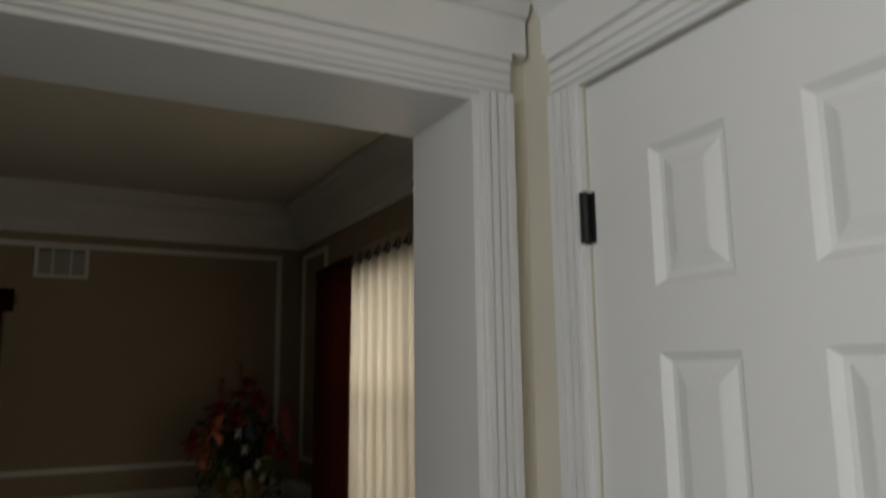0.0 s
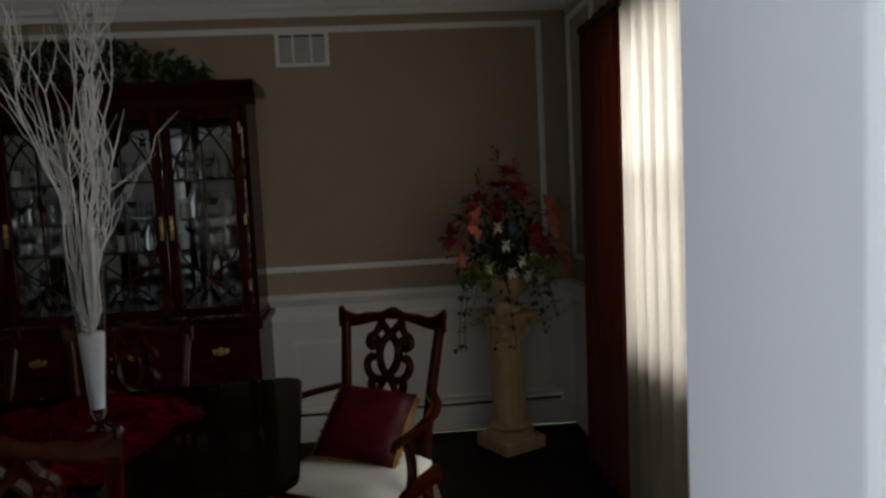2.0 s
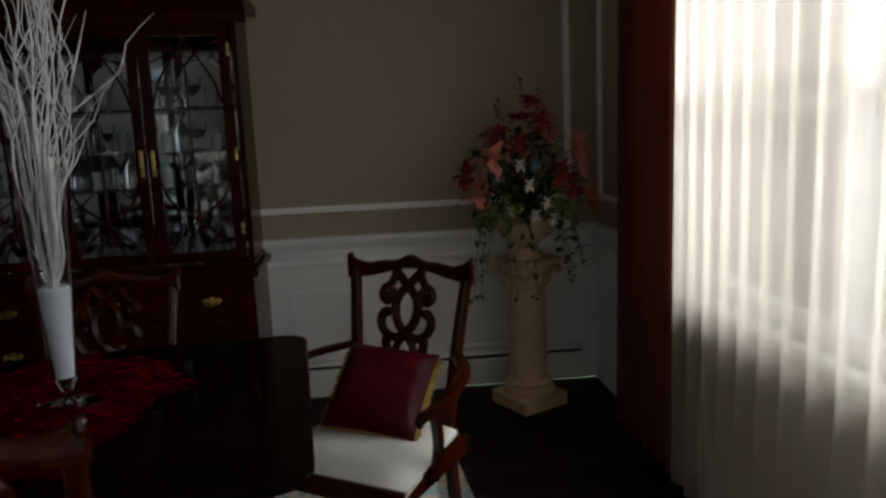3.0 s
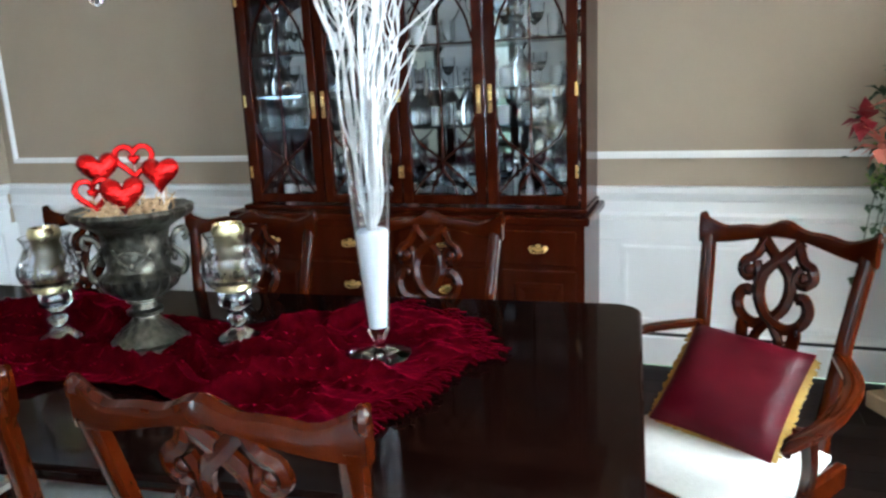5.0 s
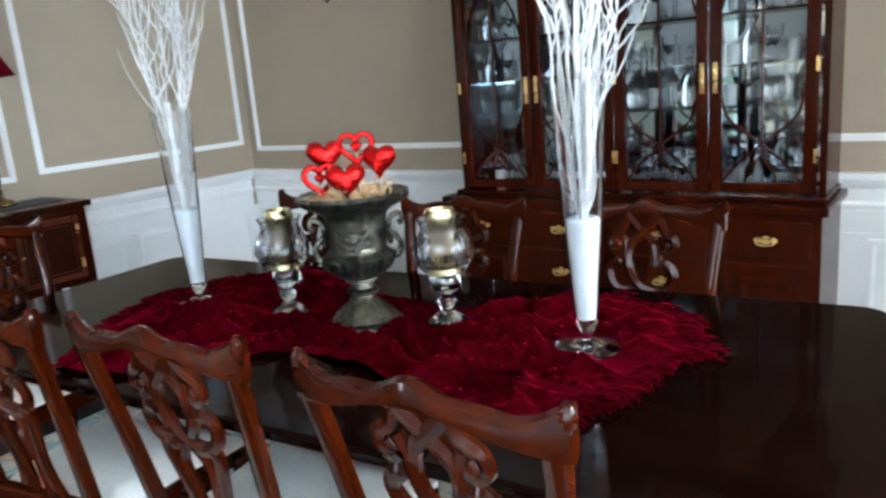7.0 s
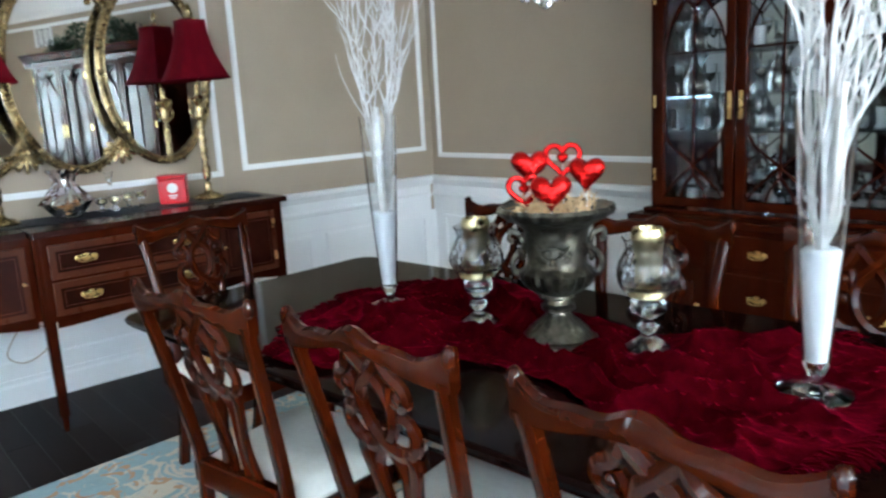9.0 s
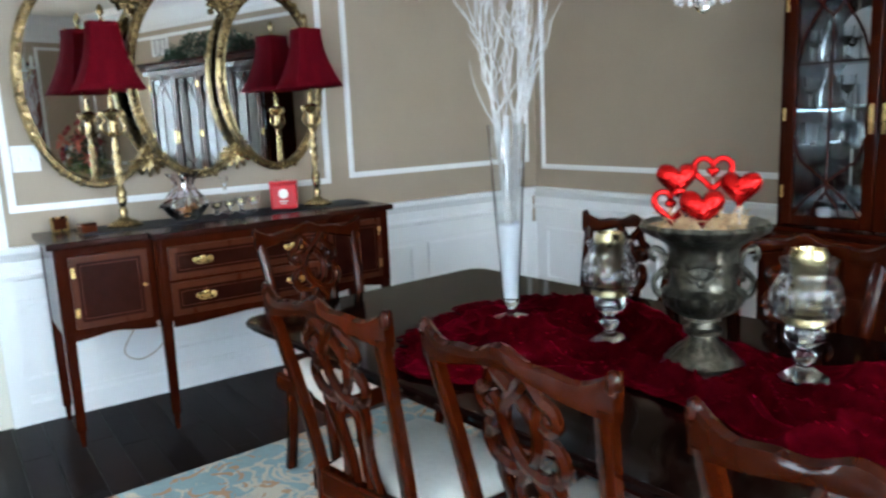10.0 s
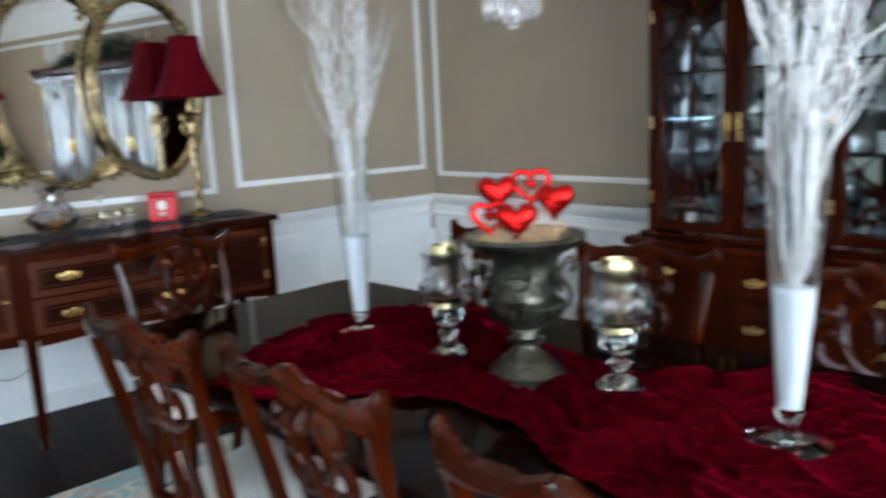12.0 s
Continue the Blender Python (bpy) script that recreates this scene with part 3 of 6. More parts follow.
bm = boxes((-5.08, -5.02, -5.05, -2.75, 0.96, 1.02), (-5.08, -5.02, -5.05, -2.75, 2.24, 2.3), (-5.08, -5.02, -5.05, -4.99, 1.02, 2.24), (-5.08, -5.02, -2.81, -2.75, 1.02, 2.24), (-5.08, -5.02, -3.93, -3.87, 1.02, 2.24))
part("window_frame", bm, M_WHITE, w2)
# unseen window, added where the foyer's fill light comes in
w3 = structure(new("window_3"), "unseen tall white-framed window added for the foyer's fill light", "window")
bm = boxes((1.69, 1.75, -7.3, -7.24, 0.3, 2.6), (1.69, 1.75, -5.16, -5.1, 0.3, 2.6), (1.69, 1.75, -7.24, -5.16, 0.3, 0.36), (1.69, 1.75, -7.24, -5.16, 2.54, 2.6), (1.69, 1.75, -6.23, -6.17, 0.36, 2.54))
part("window_frame", bm, M_WHITE, w3)


def drape(name, y0, y1, z0, z1, x, folds, amp, mat, label, seedv, stack=0.0):
    """A hanging curtain with deep vertical folds."""
    rnd = random.Random(seedv)
    n, rows = folds * 10, 14
    ph = [rnd.uniform(-0.5, 0.5) for _ in range(folds + 2)]
    bm = bmesh.new()
    grid = []
    for j in range(rows + 1):
        v = j / rows
        z = z1 + (z0 - z1) * v
        row = []
        for i in range(n + 1):
            u = i / n
            k = u * folds
            p = ph[int(k)] * (1 - k % 1) + ph[int(k) + 1] * (k % 1)
            a = amp * (0.65 + 0.5 * v) * (1 + 0.3 * p)
            row.append(bm.verts.new((x - a * math.sin(2 * math.pi * k + p * v * 1.5), y0 + (y1 - y0) * u + 0.012 * p * v + stack * v * (u - 0.5), z + 0.006 * math.sin(7 * k))))
        grid.append(row)
    for j in range(rows):
        for i in range(n):
            bm.faces.new((grid[j][i], grid[j][i + 1], grid[j + 1][i + 1], grid[j + 1][i]))
    ob = part(name, bm, mat, smooth=True)
    md = ob.modifiers.new("thick", 'SOLIDIFY')
    md.thickness = 0.0025
    return tagged(ob, label, "curtain")


sheer = drape("sheer_curtain", -3.25, -1.22, 0.03, 2.19, XE - 0.10, 17, 0.028, M_SHEER, "cream sheer grommet curtain glowing with daylight", 3)
for i in range(17):
    for s in (0.25, 0.75):
        y = -3.25 + 2.03 * (i + s) / 17
        bm = bmesh.new()
        sweep(bm, [(0, 0.024 * math.cos(a), 0.024 * math.sin(a)) for a in [2 * math.pi * k / 14 for k in range(14)]], (0.005, 0.004), up=(1, 0, 0), n=6, closed=True)
        part("grommet", bm, M_BLACK, sheer, "dark metal grommet", True, pose(XE - 0.10 - (0.03 if s < 0.5 else -0.03) * 0.8, y, 2.13))
drape("drape", -1.26, -0.60, 0.02, 2.17, XE - 0.085, 6, 0.035, M_DRAPE, "dark red heavy drape beside the sheer curtain", 5)
drape("drape", -3.47, -3.24, 0.02, 2.17, XE - 0.085, 3, 0.035, M_DRAPE, "dark red heavy drape beside the sheer curtain", 6)
rod = thing("curtain_rod", pose(XE - 0.10, -2.06, 2.135), "dark metal curtain rod with ball finials", "curtain rod")
part("rod", sweep(bmesh.new(), [(0, -1.36, 0), (0, 1.34, 0)], (0.012, 0.012), up=(0, 0, 1), n=12), M_BLACK, rod, smooth=True)
for y in (-1.37, 1.35):
    part("finial", ball(bmesh.new(), (0, y, 0), 0.028), M_BLACK, rod, smooth=True)
for y in (-1.22, 0.0, 1.22):
    part("bracket", boxes((0.008, 0.10, y - 0.008, y + 0.008, -0.006, 0.006), (0.09, 0.10, y - 0.02, y + 0.02, -0.05, 0.05)), M_BLACK, rod)

# unseen leaf mass, added outside to keep sun off the sheer's lower part
hedge = bmesh.new()
rnd = random.Random(41)
for k in range(5200):
    y = rnd.uniform(-4.6, 0.4)
    top = 0.98 + 0.16 * noise.noise(Vector((y * 1.3, 0.2, 0))) - 0.10 * (y + 1.2) * (-0.6)
    x, z = 6.75 + rnd.gauss(0, 0.14), -0.1 + (top + 0.1) * rnd.random() ** 0.7
    d = Vector((rnd.uniform(-1, 1), rnd.uniform(-1, 1), rnd.uniform(-0.6, 1))).normalized()
    s = d.cross(Vector((0.3, 0.1, 1))).normalized() * 0.05
    q = Vector((x, y, z))
    hedge.faces.new([hedge.verts.new(v) for v in (q, q + d * 0.06 + s, q + d * 0.13, q + d * 0.06 - s)])
tagged(part("hedge", hedge, M_LEAF), "unseen green hedge added to shade the foot of the sheer curtain", "hedge", kind="stuff")

# wall grilles, heater, plates
def vent(x, z, w, h):
    v = thing("wall_vent", pose(x, -0.001, z), "white metal return-air grille high on the wall", "vent")
    # dark sheet on the wall paints the duct's shade behind the slats
    part("duct_shade", boxes((0.01, w - 0.01, -0.003, 0.0, 0.01, h - 0.01)), M_VENTSHADE, v)
    bm = boxes((0, w, -0.012, -0.0, 0, 0.022), (0, w, -0.012, 0, h - 0.022, h), (0, 0.022, -0.012, 0, 0.022, h - 0.022), (w - 0.022, w, -0.012, 0, 0.022, h - 0.022))
    for k in (1, 2):
        box(bm, w * k / 3 - 0.006, w * k / 3 + 0.006, -0.011, 0, 0.022, h - 0.022)
    part("frame", bm, M_WHITE, v)
    for k in range(9):
        z0 = 0.03 + (h - 0.06) * k / 9
        bm = bmesh.new()
        box(bm, 0.022, w - 0.022, -0.009, -0.004, z0, z0 + 0.007)
        part("slat", bm, M_WHITE, v)
    return v


vent(3.815, 2.13, 0.295, 0.195)
heater = thing("baseboard_heater", pose(0, 0, 0), "white baseboard heater with a dark slot along the wall", "heater")
part("cover", extrude_profile(bmesh.new(), [(0.008, 0.02), (0.06, 0.02), (0.06, 0.15), (0.05, 0.158), (0.008, 0.158)], 'x', 3.78, 5.36, 0, -1), M_WHITE, heater)
# solid black bar between cover and hood paints the shade in the opening
part("slot", boxes((3.80, 5.34, -0.05, -0.012, 0.158, 0.176)), M_BLACK, heater)
part("hood", extrude_profile(bmesh.new(), [(0.008, 0.176), (0.056, 0.176), (0.052, 0.19), (0.008, 0.20)], 'x', 3.78, 5.36, 0, -1), M_WHITE, heater)
sw = thing("light_switch", pose(0.001, -3.14, 1.26), "white double light switch plate on the wall", "switch")
part("plate", boxes((0, 0.007, -0.058, 0.058, -0.06, 0.06), bevel=0.003), M_WHITE, sw)
for y in (-0.024, 0.024):
    part("toggle", boxes((0.007, 0.016, y - 0.005, y + 0.005, -0.012, 0.012), bevel=0.002), M_WHITE, sw)
ou = thing("wall_outlet", pose(0.36, -0.007, 0.42), "white wall outlet plate in the wainscot", "outlet")
part("plate", boxes((-0.036, 0.036, -0.006, 0, -0.058, 0.058), bevel=0.003), M_WHITE, ou)
for z in (-0.02, 0.02):
    part("socket", boxes((-0.016, 0.016, -0.009, -0.006, z - 0.014, z + 0.014), bevel=0.002), M_WHITE, ou)

# rug
rug = part("area_rug", boxes((-1.82, 1.82, -1.2, 1.2, 0, 0.012), bevel=0.004), M_RUG, m=pose(2.80, -2.05, 0.001, 0, 0, 4))
tagged(rug, "pale blue area rug with cream floral scrolls under the table", "rug")

# ---- dining table ----
def superellipse_top(bm, hx, hy, z0, z1, r, n=6, inset=0.0):
    ring = []
    for cx, cy, a0 in ((hx - r, hy - r, 0), (-hx + r, hy - r, 90), (-hx + r, -hy + r, 180), (hx - r, -hy + r, 270)):
        for k in range(n + 1):
            a = radians(a0 + 90 * k / n)
            ring.append((cx + r * math.cos(a), cy + r * math.sin(a)))
    rings = []
    for off, z in ((-0.022, z0), (-0.012, z0 + 0.006), (-0.012, z0 + 0.012), (-0.002, z0 + 0.016), (0, z1 - 0.008), (-0.004, z1 - 0.002), (-0.009, z1)):
        rings.append([bm.verts.new((x * (1 + off / hx), y * (1 + off / hy), z)) for x, y in ring])
    for a, b in zip(rings, rings[1:]):
        for i in range(len(ring)):
            bm.faces.new((a[i], a[(i + 1) % len(ring)], b[(i + 1) % len(ring)], b[i]))
    bm.faces.new(rings[0][::-1])
    top = [bm.verts.new(v.co) for v in rings[-1]]
    bm.faces.new(top)
    return bm


TABLE = pose(2.855, -2.125, 0.013, 0, 0, 5.3)
table = thing("dining_table", TABLE, "dark polished mahogany double-pedestal dining table", "table")
TZ = 0.742
part("tabletop", superellipse_top(bmesh.new(), 1.245, 0.525, TZ - 0.034, TZ, 0.07), M_TABLE, table, "dark glossy table top", smooth=True, m=pose(-0.03, 0, 0))
part("apron", boxes((-1.08, 1.08, -0.40, -0.375, TZ - 0.11, TZ - 0.034), (-1.08, 1.08, 0.375, 0.40, TZ - 0.11, TZ - 0.034), (-1.08, -1.055, -0.375, 0.375, TZ - 0.11, TZ - 0.034), (1.055, 1.08, -0.375, 0.375, TZ - 0.11, TZ - 0.034)), M_MAHDARK, table)
for x in (-0.62, 0.62):
    bm = lathe([(0.05, 0.20), (0.085, 0.22), (0.095, 0.27), (0.06, 0.31), (0.045, 0.36), (0.075, 0.44), (0.085, 0.50), (0.055, 0.56), (0.05, 0.60), (0.09, 0.63), (0.13, 0.64)], 20)
    part("pedestal", bm, M_MAHDARK, table, smooth=True, m=pose(x, 0, 0))
    for k in range(4):
        a = radians(45 + 90 * k)
        pts = smooth_path([(0.06, 0, 0.24), (0.16, 0, 0.22), (0.26, 0, 0.12), (0.34, 0, 0.03), (0.39, 0, 0.02)], 4)
        bm = sweep(bmesh.new(), pts, lambda t: (0.022, 0.035 - 0.018 * t), up=(0, 0, 1), n=8, square=True)
        part("leg", bm, M_MAHDARK, table, smooth=True, m=pose(x, 0, 0, 0, 0, math.degrees(a)))
TOPZ = 0.013 + TZ


# ---- chairs in the Chippendale manner: facing +y ----
def back_y(z):
    return -0.20 - 0.10 * max(0, (z - 0.45) / 0.5) ** 1.2


def stile_x(z):
    t = max(0, (z - 0.45) / 0.5)
    return 0.170 + 0.032 * t + 0.010 * t * t


def make_chair(name, m, label, arms=False, group="chairs round the table"):
    c = thing(name, m, label, "chair", group)
    # crest rail with ears and a raised middle
    bm = bmesh.new()
    n = 30
    rows = []
    for i in range(n + 1):
        u = -1 + 2 * i / n
        x = 0.230 * u
        top = 0.938 + 0.034 * math.exp(-(u / 0.20) ** 2) + 0.012 * math.exp(-((abs(u) - 0.42) / 0.22) ** 2) + 0.034 * max(0, (abs(u) - 0.66) / 0.34) ** 1.5
        bot = 0.906 + 0.017 * math.cos(u * math.pi * 1.1) - 0.004 * max(0, abs(u) - 0.8) / 0.2
        yb = back_y(0.93) + 0.022 * (u * u) - 0.012
        dd = 0.013 + 0.004 * (1 - abs(u))
        rows.append([bm.verts.new((x, yb + sy * dd * fz, z)) for sy, z, fz in ((-1, bot + 0.006, 0.9), (-1, (top + bot) / 2, 1.1), (-1, top - 0.006, 0.8), (0, top, 1), (1, top - 0.006, 0.8), (1, (top + bot) / 2, 1.0), (1, bot + 0.006, 0.9), (0, bot, 1))])
    for a, b in zip(rows, rows[1:]):
        for k in range(8):
            bm.faces.new((a[k], a[(k + 1) % 8], b[(k + 1) % 8], b[k]))
    bm.faces.new(rows[0][::-1])
    bm.faces.new(rows[-1])
    for s in (-1, 1):
        ball(bm, (0.225 * s, back_y(0.95) + 0.008, 0.950), 0.016, (0.8, 0.8, 1.5), 8)
    part("crest_rail", bm, M_CHERRY, c, smooth=True)
    for s in (-1, 1):
        zs = [0.0, 0.15, 0.30, 0.45, 0.58, 0.70, 0.82, 0.91]
        pts = [(s * (stile_x(z) if z > 0.45 else 0.170 - 0.01 * (0.45 - z)), back_y(z) if z >= 0.45 else -0.20 - 0.07 * ((0.45 - z) / 0.45) ** 2, z) for z in zs]
        part("back_post", sweep(bmesh.new(), smooth_path(pts, 3), lambda t: (0.020 - 0.003 * t, 0.017 - 0.003 * t), n=8, square=True), M_CHERRY, c, smooth=True)
    # pierced splat of interlaced loops
    bm = bmesh.new()

    def strand(pts, w=0.0125, d=0.009, closed=False):
        q = [(x, back_y(z) + 0.004 + oy, z) for x, z, oy in pts]
        q = smooth_path(q, 4) if not closed else [Vector(v) for v in q]
        sweep(bm, q, (w, d), n=6, closed=closed)
    for s in (-1, 1):
        # one interlaced band: from the crest across the middle and round the lower ring to its scroll
        strand([(-s * 0.052, 0.924, 0), (-s * 0.012, 0.882, 0.002 * s), (s * 0.030, 0.842, 0), (s * 0.041, 0.800, 0), (s * 0.030, 0.756, 0), (0.0, 0.724, 0.003 * s), (-s * 0.040, 0.706, 0),
                (-s * 0.078, 0.722, 0), (-s * 0.094, 0.757, 0), (-s * 0.080, 0.787, 0), (-s * 0.060, 0.785, 0)], 0.0165, 0.011)
        # upper scroll under the crest
        strand([(s * 0.040, 0.922, 0), (s * 0.062, 0.878, 0), (s * 0.086, 0.862, 0), (s * 0.093, 0.836, 0), (s * 0.076, 0.820, 0), (s * 0.058, 0.828, 0)], 0.0145, 0.011)
        strand([(s * 0.058, 0.862, 0), (s * 0.047, 0.835, 0), (s * 0.046, 0.800, 0)], 0.013, 0.010)
        ball(bm, (s * 0.072, back_y(0.84) + 0.007, 0.838), 0.017, (1, 0.8, 1), 10)
        ball(bm, (s * 0.066, back_y(0.79) + 0.007, 0.790), 0.013, (1, 0.8, 1), 8)
        # foot of the splat
        strand([(s * 0.062, 0.716, 0), (s * 0.070, 0.690, 0), (s * 0.060, 0.640, 0), (s * 0.048, 0.580, 0), (s * 0.050, 0.520, 0), (s * 0.066, 0.465, 0)], 0.0175, 0.011)
        strand([(s * 0.006, 0.715, 0), (s * 0.034, 0.668, 0), (s * 0.030, 0.600, 0), (s * 0.022, 0.530, 0), (s * 0.026, 0.465, 0)], 0.0135, 0.010)
    part("splat", bm, M_CHERRY, c, "pierced carved splat", True)
    part("shoe", boxes((-0.155, 0.155, -0.222, -0.188, 0.40, 0.475), bevel=0.006), M_CHERRY, c)
    W = 0.25
    for dims in ((-W, W, 0.20, 0.228, 0.375, 0.435), (-W + 0.01, -W + 0.035, -0.19, 0.20, 0.375, 0.435), (W - 0.035, W - 0.01, -0.19, 0.20, 0.375, 0.435)):
        part("seat_rail", boxes(dims, bevel=0.005), M_CHERRY, c)
    bm = bmesh.new()
    nx, ny = 12, 10
    top = []
    for j in range(ny + 1):
        v = -1 + 2 * j / ny
        row = []
        for i in range(nx + 1):
            u = -1 + 2 * i / nx
            half = 0.235 + 0.02 * (v + 1) / 2 - 0.035 * (1 - v) / 2
            z = 0.44 + 0.042 * max(0, (1 - u ** 6)) ** 0.6 * max(0, (1 - v ** 6)) ** 0.6
            row.append(bm.verts.new((u * half, 0.012 + 0.205 * v, z)))
        top.append(row)
    for j in range(ny):
        for i in range(nx):
            bm.faces.new((top[j][i], top[j][i + 1], top[j + 1][i + 1], top[j + 1][i]))
    edge = [e for e in bm.edges if e.is_boundary]
    ex = bmesh.ops.extrude_edge_only(bm, edges=edge)
    for v in ex["geom"]:
        if isinstance(v, bmesh.types.BMVert):
            v.co.z = 0.425
    part("seat", bm, M_CREAM, c, "cream upholstered seat", True)
    for s in (-1, 1):
        pts = smooth_path([(s * 0.225, 0.20, 0.40), (s * 0.232, 0.215, 0.33), (s * 0.222, 0.20, 0.18), (s * 0.222, 0.20, 0.06), (s * 0.226, 0.212, 0.012)], 4)
        bm = sweep(bmesh.new(), pts, lambda t: (0.026 - 0.022 * min(1, t * 1.4) + 0.014 * max(0, t - 0.7) / 0.3 + 0.006, 0.026 - 0.022 * min(1, t * 1.4) + 0.014 * max(0, t - 0.7) / 0.3 + 0.006), up=(0, 1, 0), n=10)
        ball(bm, (s * 0.226, 0.218, 0.022), 0.024, (1, 1.1, 0.9), 10)
        part("front_leg", bm, M_CHERRY, c, smooth=True)
    if arms:
        for s in (-1, 1):
            z1 = 0.665
            pts = smooth_path([(s * stile_x(0.67), back_y(0.67), 0.675), (s * 0.27, -0.12, 0.665), (s * 0.30, 0.0, 0.655), (s * 0.305, 0.10, 0.645), (s * 0.285, 0.165, 0.63), (s * 0.275, 0.175, 0.61)], 5)
            part("arm", sweep(bmesh.new(), pts, (0.022, 0.012), up=(0, 0, 1), n=8), M_CHERRY, c, smooth=True)
            pts = smooth_path([(s * 0.292, 0.12, 0.64), (s * 0.285, 0.09, 0.56), (s * 0.262, 0.05, 0.48), (s * 0.25, 0.06, 0.40)], 4)
            part("arm_support", sweep(bmesh.new(), pts, (0.014, 0.014), n=8, square=True), M_CHERRY, c, smooth=True)
    return c


SIDE = "carved cherry dining chair with pierced splat, cream seat"
first = make_chair("dining_chair", pose(3.555, -2.432, 0.013, 0, 0, 1), SIDE)
copy_thing(first, pose(2.945, -2.458, 0.013, 0, 0, 5))
copy_thing(first, pose(2.37, -2.55, 0.013, 0, 0, 10))
for x, y, a in ((3.39, -1.70, 182), (2.80, -1.74, 186), (2.10, -1.72, 180)):
    copy_thing(first, pose(x, y, 0.013, 0, 0, a))
arm = make_chair("dining_armchair", pose(4.20, -1.71, 0.013, 0, 0, 147), "carved cherry armchair with cream seat, turned from the table end", True)
copy_thing(first, pose(1.53, -2.30, 0.013, 0, 0, -86))


def throw_pillow(m, label, h=0.150):
    p = thing("throw_pillow", m, label, "pillow")
    n = 18

    def face(s, mat, name, lab, grow):
        bm = bmesh.new()
        g = [[None] * (n + 1) for _ in range(n + 1)]
        for j in range(n + 1):
            for i in range(n + 1):
                u, v = -1 + 2 * i / n, -1 + 2 * j / n
                e = max(0, (1 - u ** 4) * (1 - v ** 4)) ** 0.55
                pinch = 1 - 0.045 * (1 - u * u * v * v)
                crease = 0.006 * noise.noise(Vector((u * 2.2 + s, v * 2.2, 3.3))) + 0.003 * math.sin(9 * u * v + 4 * v)
                g[j][i] = bm.verts.new((h * u * pinch * grow, s * (0.062 * e + 0.0015) + crease * e, h * v * pinch * grow))
        for j in range(n):
            for i in range(n):
                bm.faces.new((g[j][i], g[j][i + 1], g[j + 1][i + 1], g[j + 1][i]))
        part(name, bm, mat, p, lab, True)
    face(-1, M_SATIN, "cushion_front", "burgundy satin front", 1.0)
    face(1, M_GOLDBACK, "cushion_back", "gold satin back", 1.0)
    bm = bmesh.new()
    rnd = random.Random(4)
    for side in range(4):
        for k in range(44):
            t = -0.93 * h + 1.86 * h * k / 43
            a, b = 0.95 * h, 0.95 * h + 0.016 + rnd.uniform(-0.003, 0.004)
            w = 0.014 + rnd.uniform(-0.006, 0.006)
            q = {0: [(a, 0.002, t), (b, w, t)], 1: [(-a, 0.002, t), (-b, w, t)], 2: [(t, 0.004, a * 0.99), (t, w + 0.01, a)], 3: [(t, 0.004, -a * 0.99), (t, w + 0.01, -a)]}[side]
            sweep(bm, q, (0.0045, 0.0035), up=(0.3, 1, 0.2), n=4)
    part("fringe", bm, M_GOLDFR, p, "gold bullion fringe")
    return p


throw_pillow(pose(4.245, -1.646, 0.60, -50, 5, -23), "burgundy satin pillow with gold fringe on the armchair")
throw_pillow(pose(1.53, -2.30, 0.013, 0, 0, -86) @ pose(0.0, -0.04, 0.565, 0, 0, 180) @ pose(0, 0, 0, -38, 6, 0), "burgundy satin pillow with gold fringe on the chair")

# ---- china cabinet ----
CX0, CX1 = 2.02, 3.69
cab = thing("china_cabinet", pose(0, 0, 0), "mahogany china cabinet with gothic-traceried glass doors, full of glassware", "cabinet")
LY, UY = -0.47, -0.37
part("base", boxes((CX0 - 0.01, CX1 + 0.01, LY, -0.03, 0.09, 0.76), bevel=0.004), M_MAHOG, cab)
part("plinth", boxes((CX0 - 0.025, CX1 + 0.025, LY - 0.02, -0.03, 0.0, 0.09), bevel=0.008), M_MAHOG, cab)
part("ledge", boxes((CX0 - 0.035, CX1 + 0.035, LY - 0.03, -0.03, 0.76, 0.797), bevel=0.009), M_MAHOG, cab)
part("waist", boxes((CX0 - 0.01, CX1 + 0.01, UY - 0.03, -0.03, 0.797, 0.815), bevel=0.006), M_MAHOG, cab)
UZ0, UZ1 = 0.815, 1.93
part("side_panel", boxes((CX0, CX0 + 0.025, UY + 0.03, -0.03, UZ0, UZ1)), M_MAHOG, cab)
part("side_panel", boxes((CX1 - 0.025, CX1, UY + 0.03, -0.03, UZ0, UZ1)), M_MAHOG, cab)
part("back_panel", boxes((CX0 + 0.025, CX1 - 0.025, -0.045, -0.03, UZ0, UZ1)), M_CABBACK, cab, "mirrored back panel")
part("top_board", boxes((CX0, CX1, UY + 0.02, -0.03, UZ1, UZ1 + 0.03)), M_MAHOG, cab)
bm = extrude_profile(bmesh.new(), [(0.0, UZ1 - 0.04), (0.012, UZ1 - 0.04), (0.015, UZ1), (0.035, UZ1 + 0.02), (0.05, UZ1 + 0.055), (0.06, UZ1 + 0.06), (0.06, UZ1 + 0.08), (0, UZ1 + 0.08)], 'x', CX0 - 0.055, CX1 + 0.055, UY, -1)
box(bm, CX0 - 0.055, CX1 + 0.055, UY, -0.03, UZ1 + 0.03, UZ1 + 0.08)
part("cornice", bm, M_MAHOG, cab, "stepped mahogany cornice")
for z, mat in ((1.16, M_PANE), (1.32, M_PANE), (1.52, M_MAHDARK)):
    part("shelf", boxes((CX0 + 0.03, CX1 - 0.03, UY + 0.05, -0.05, z, z + 0.010)), mat, cab, "glass shelf" if mat is M_PANE else "mahogany shelf")


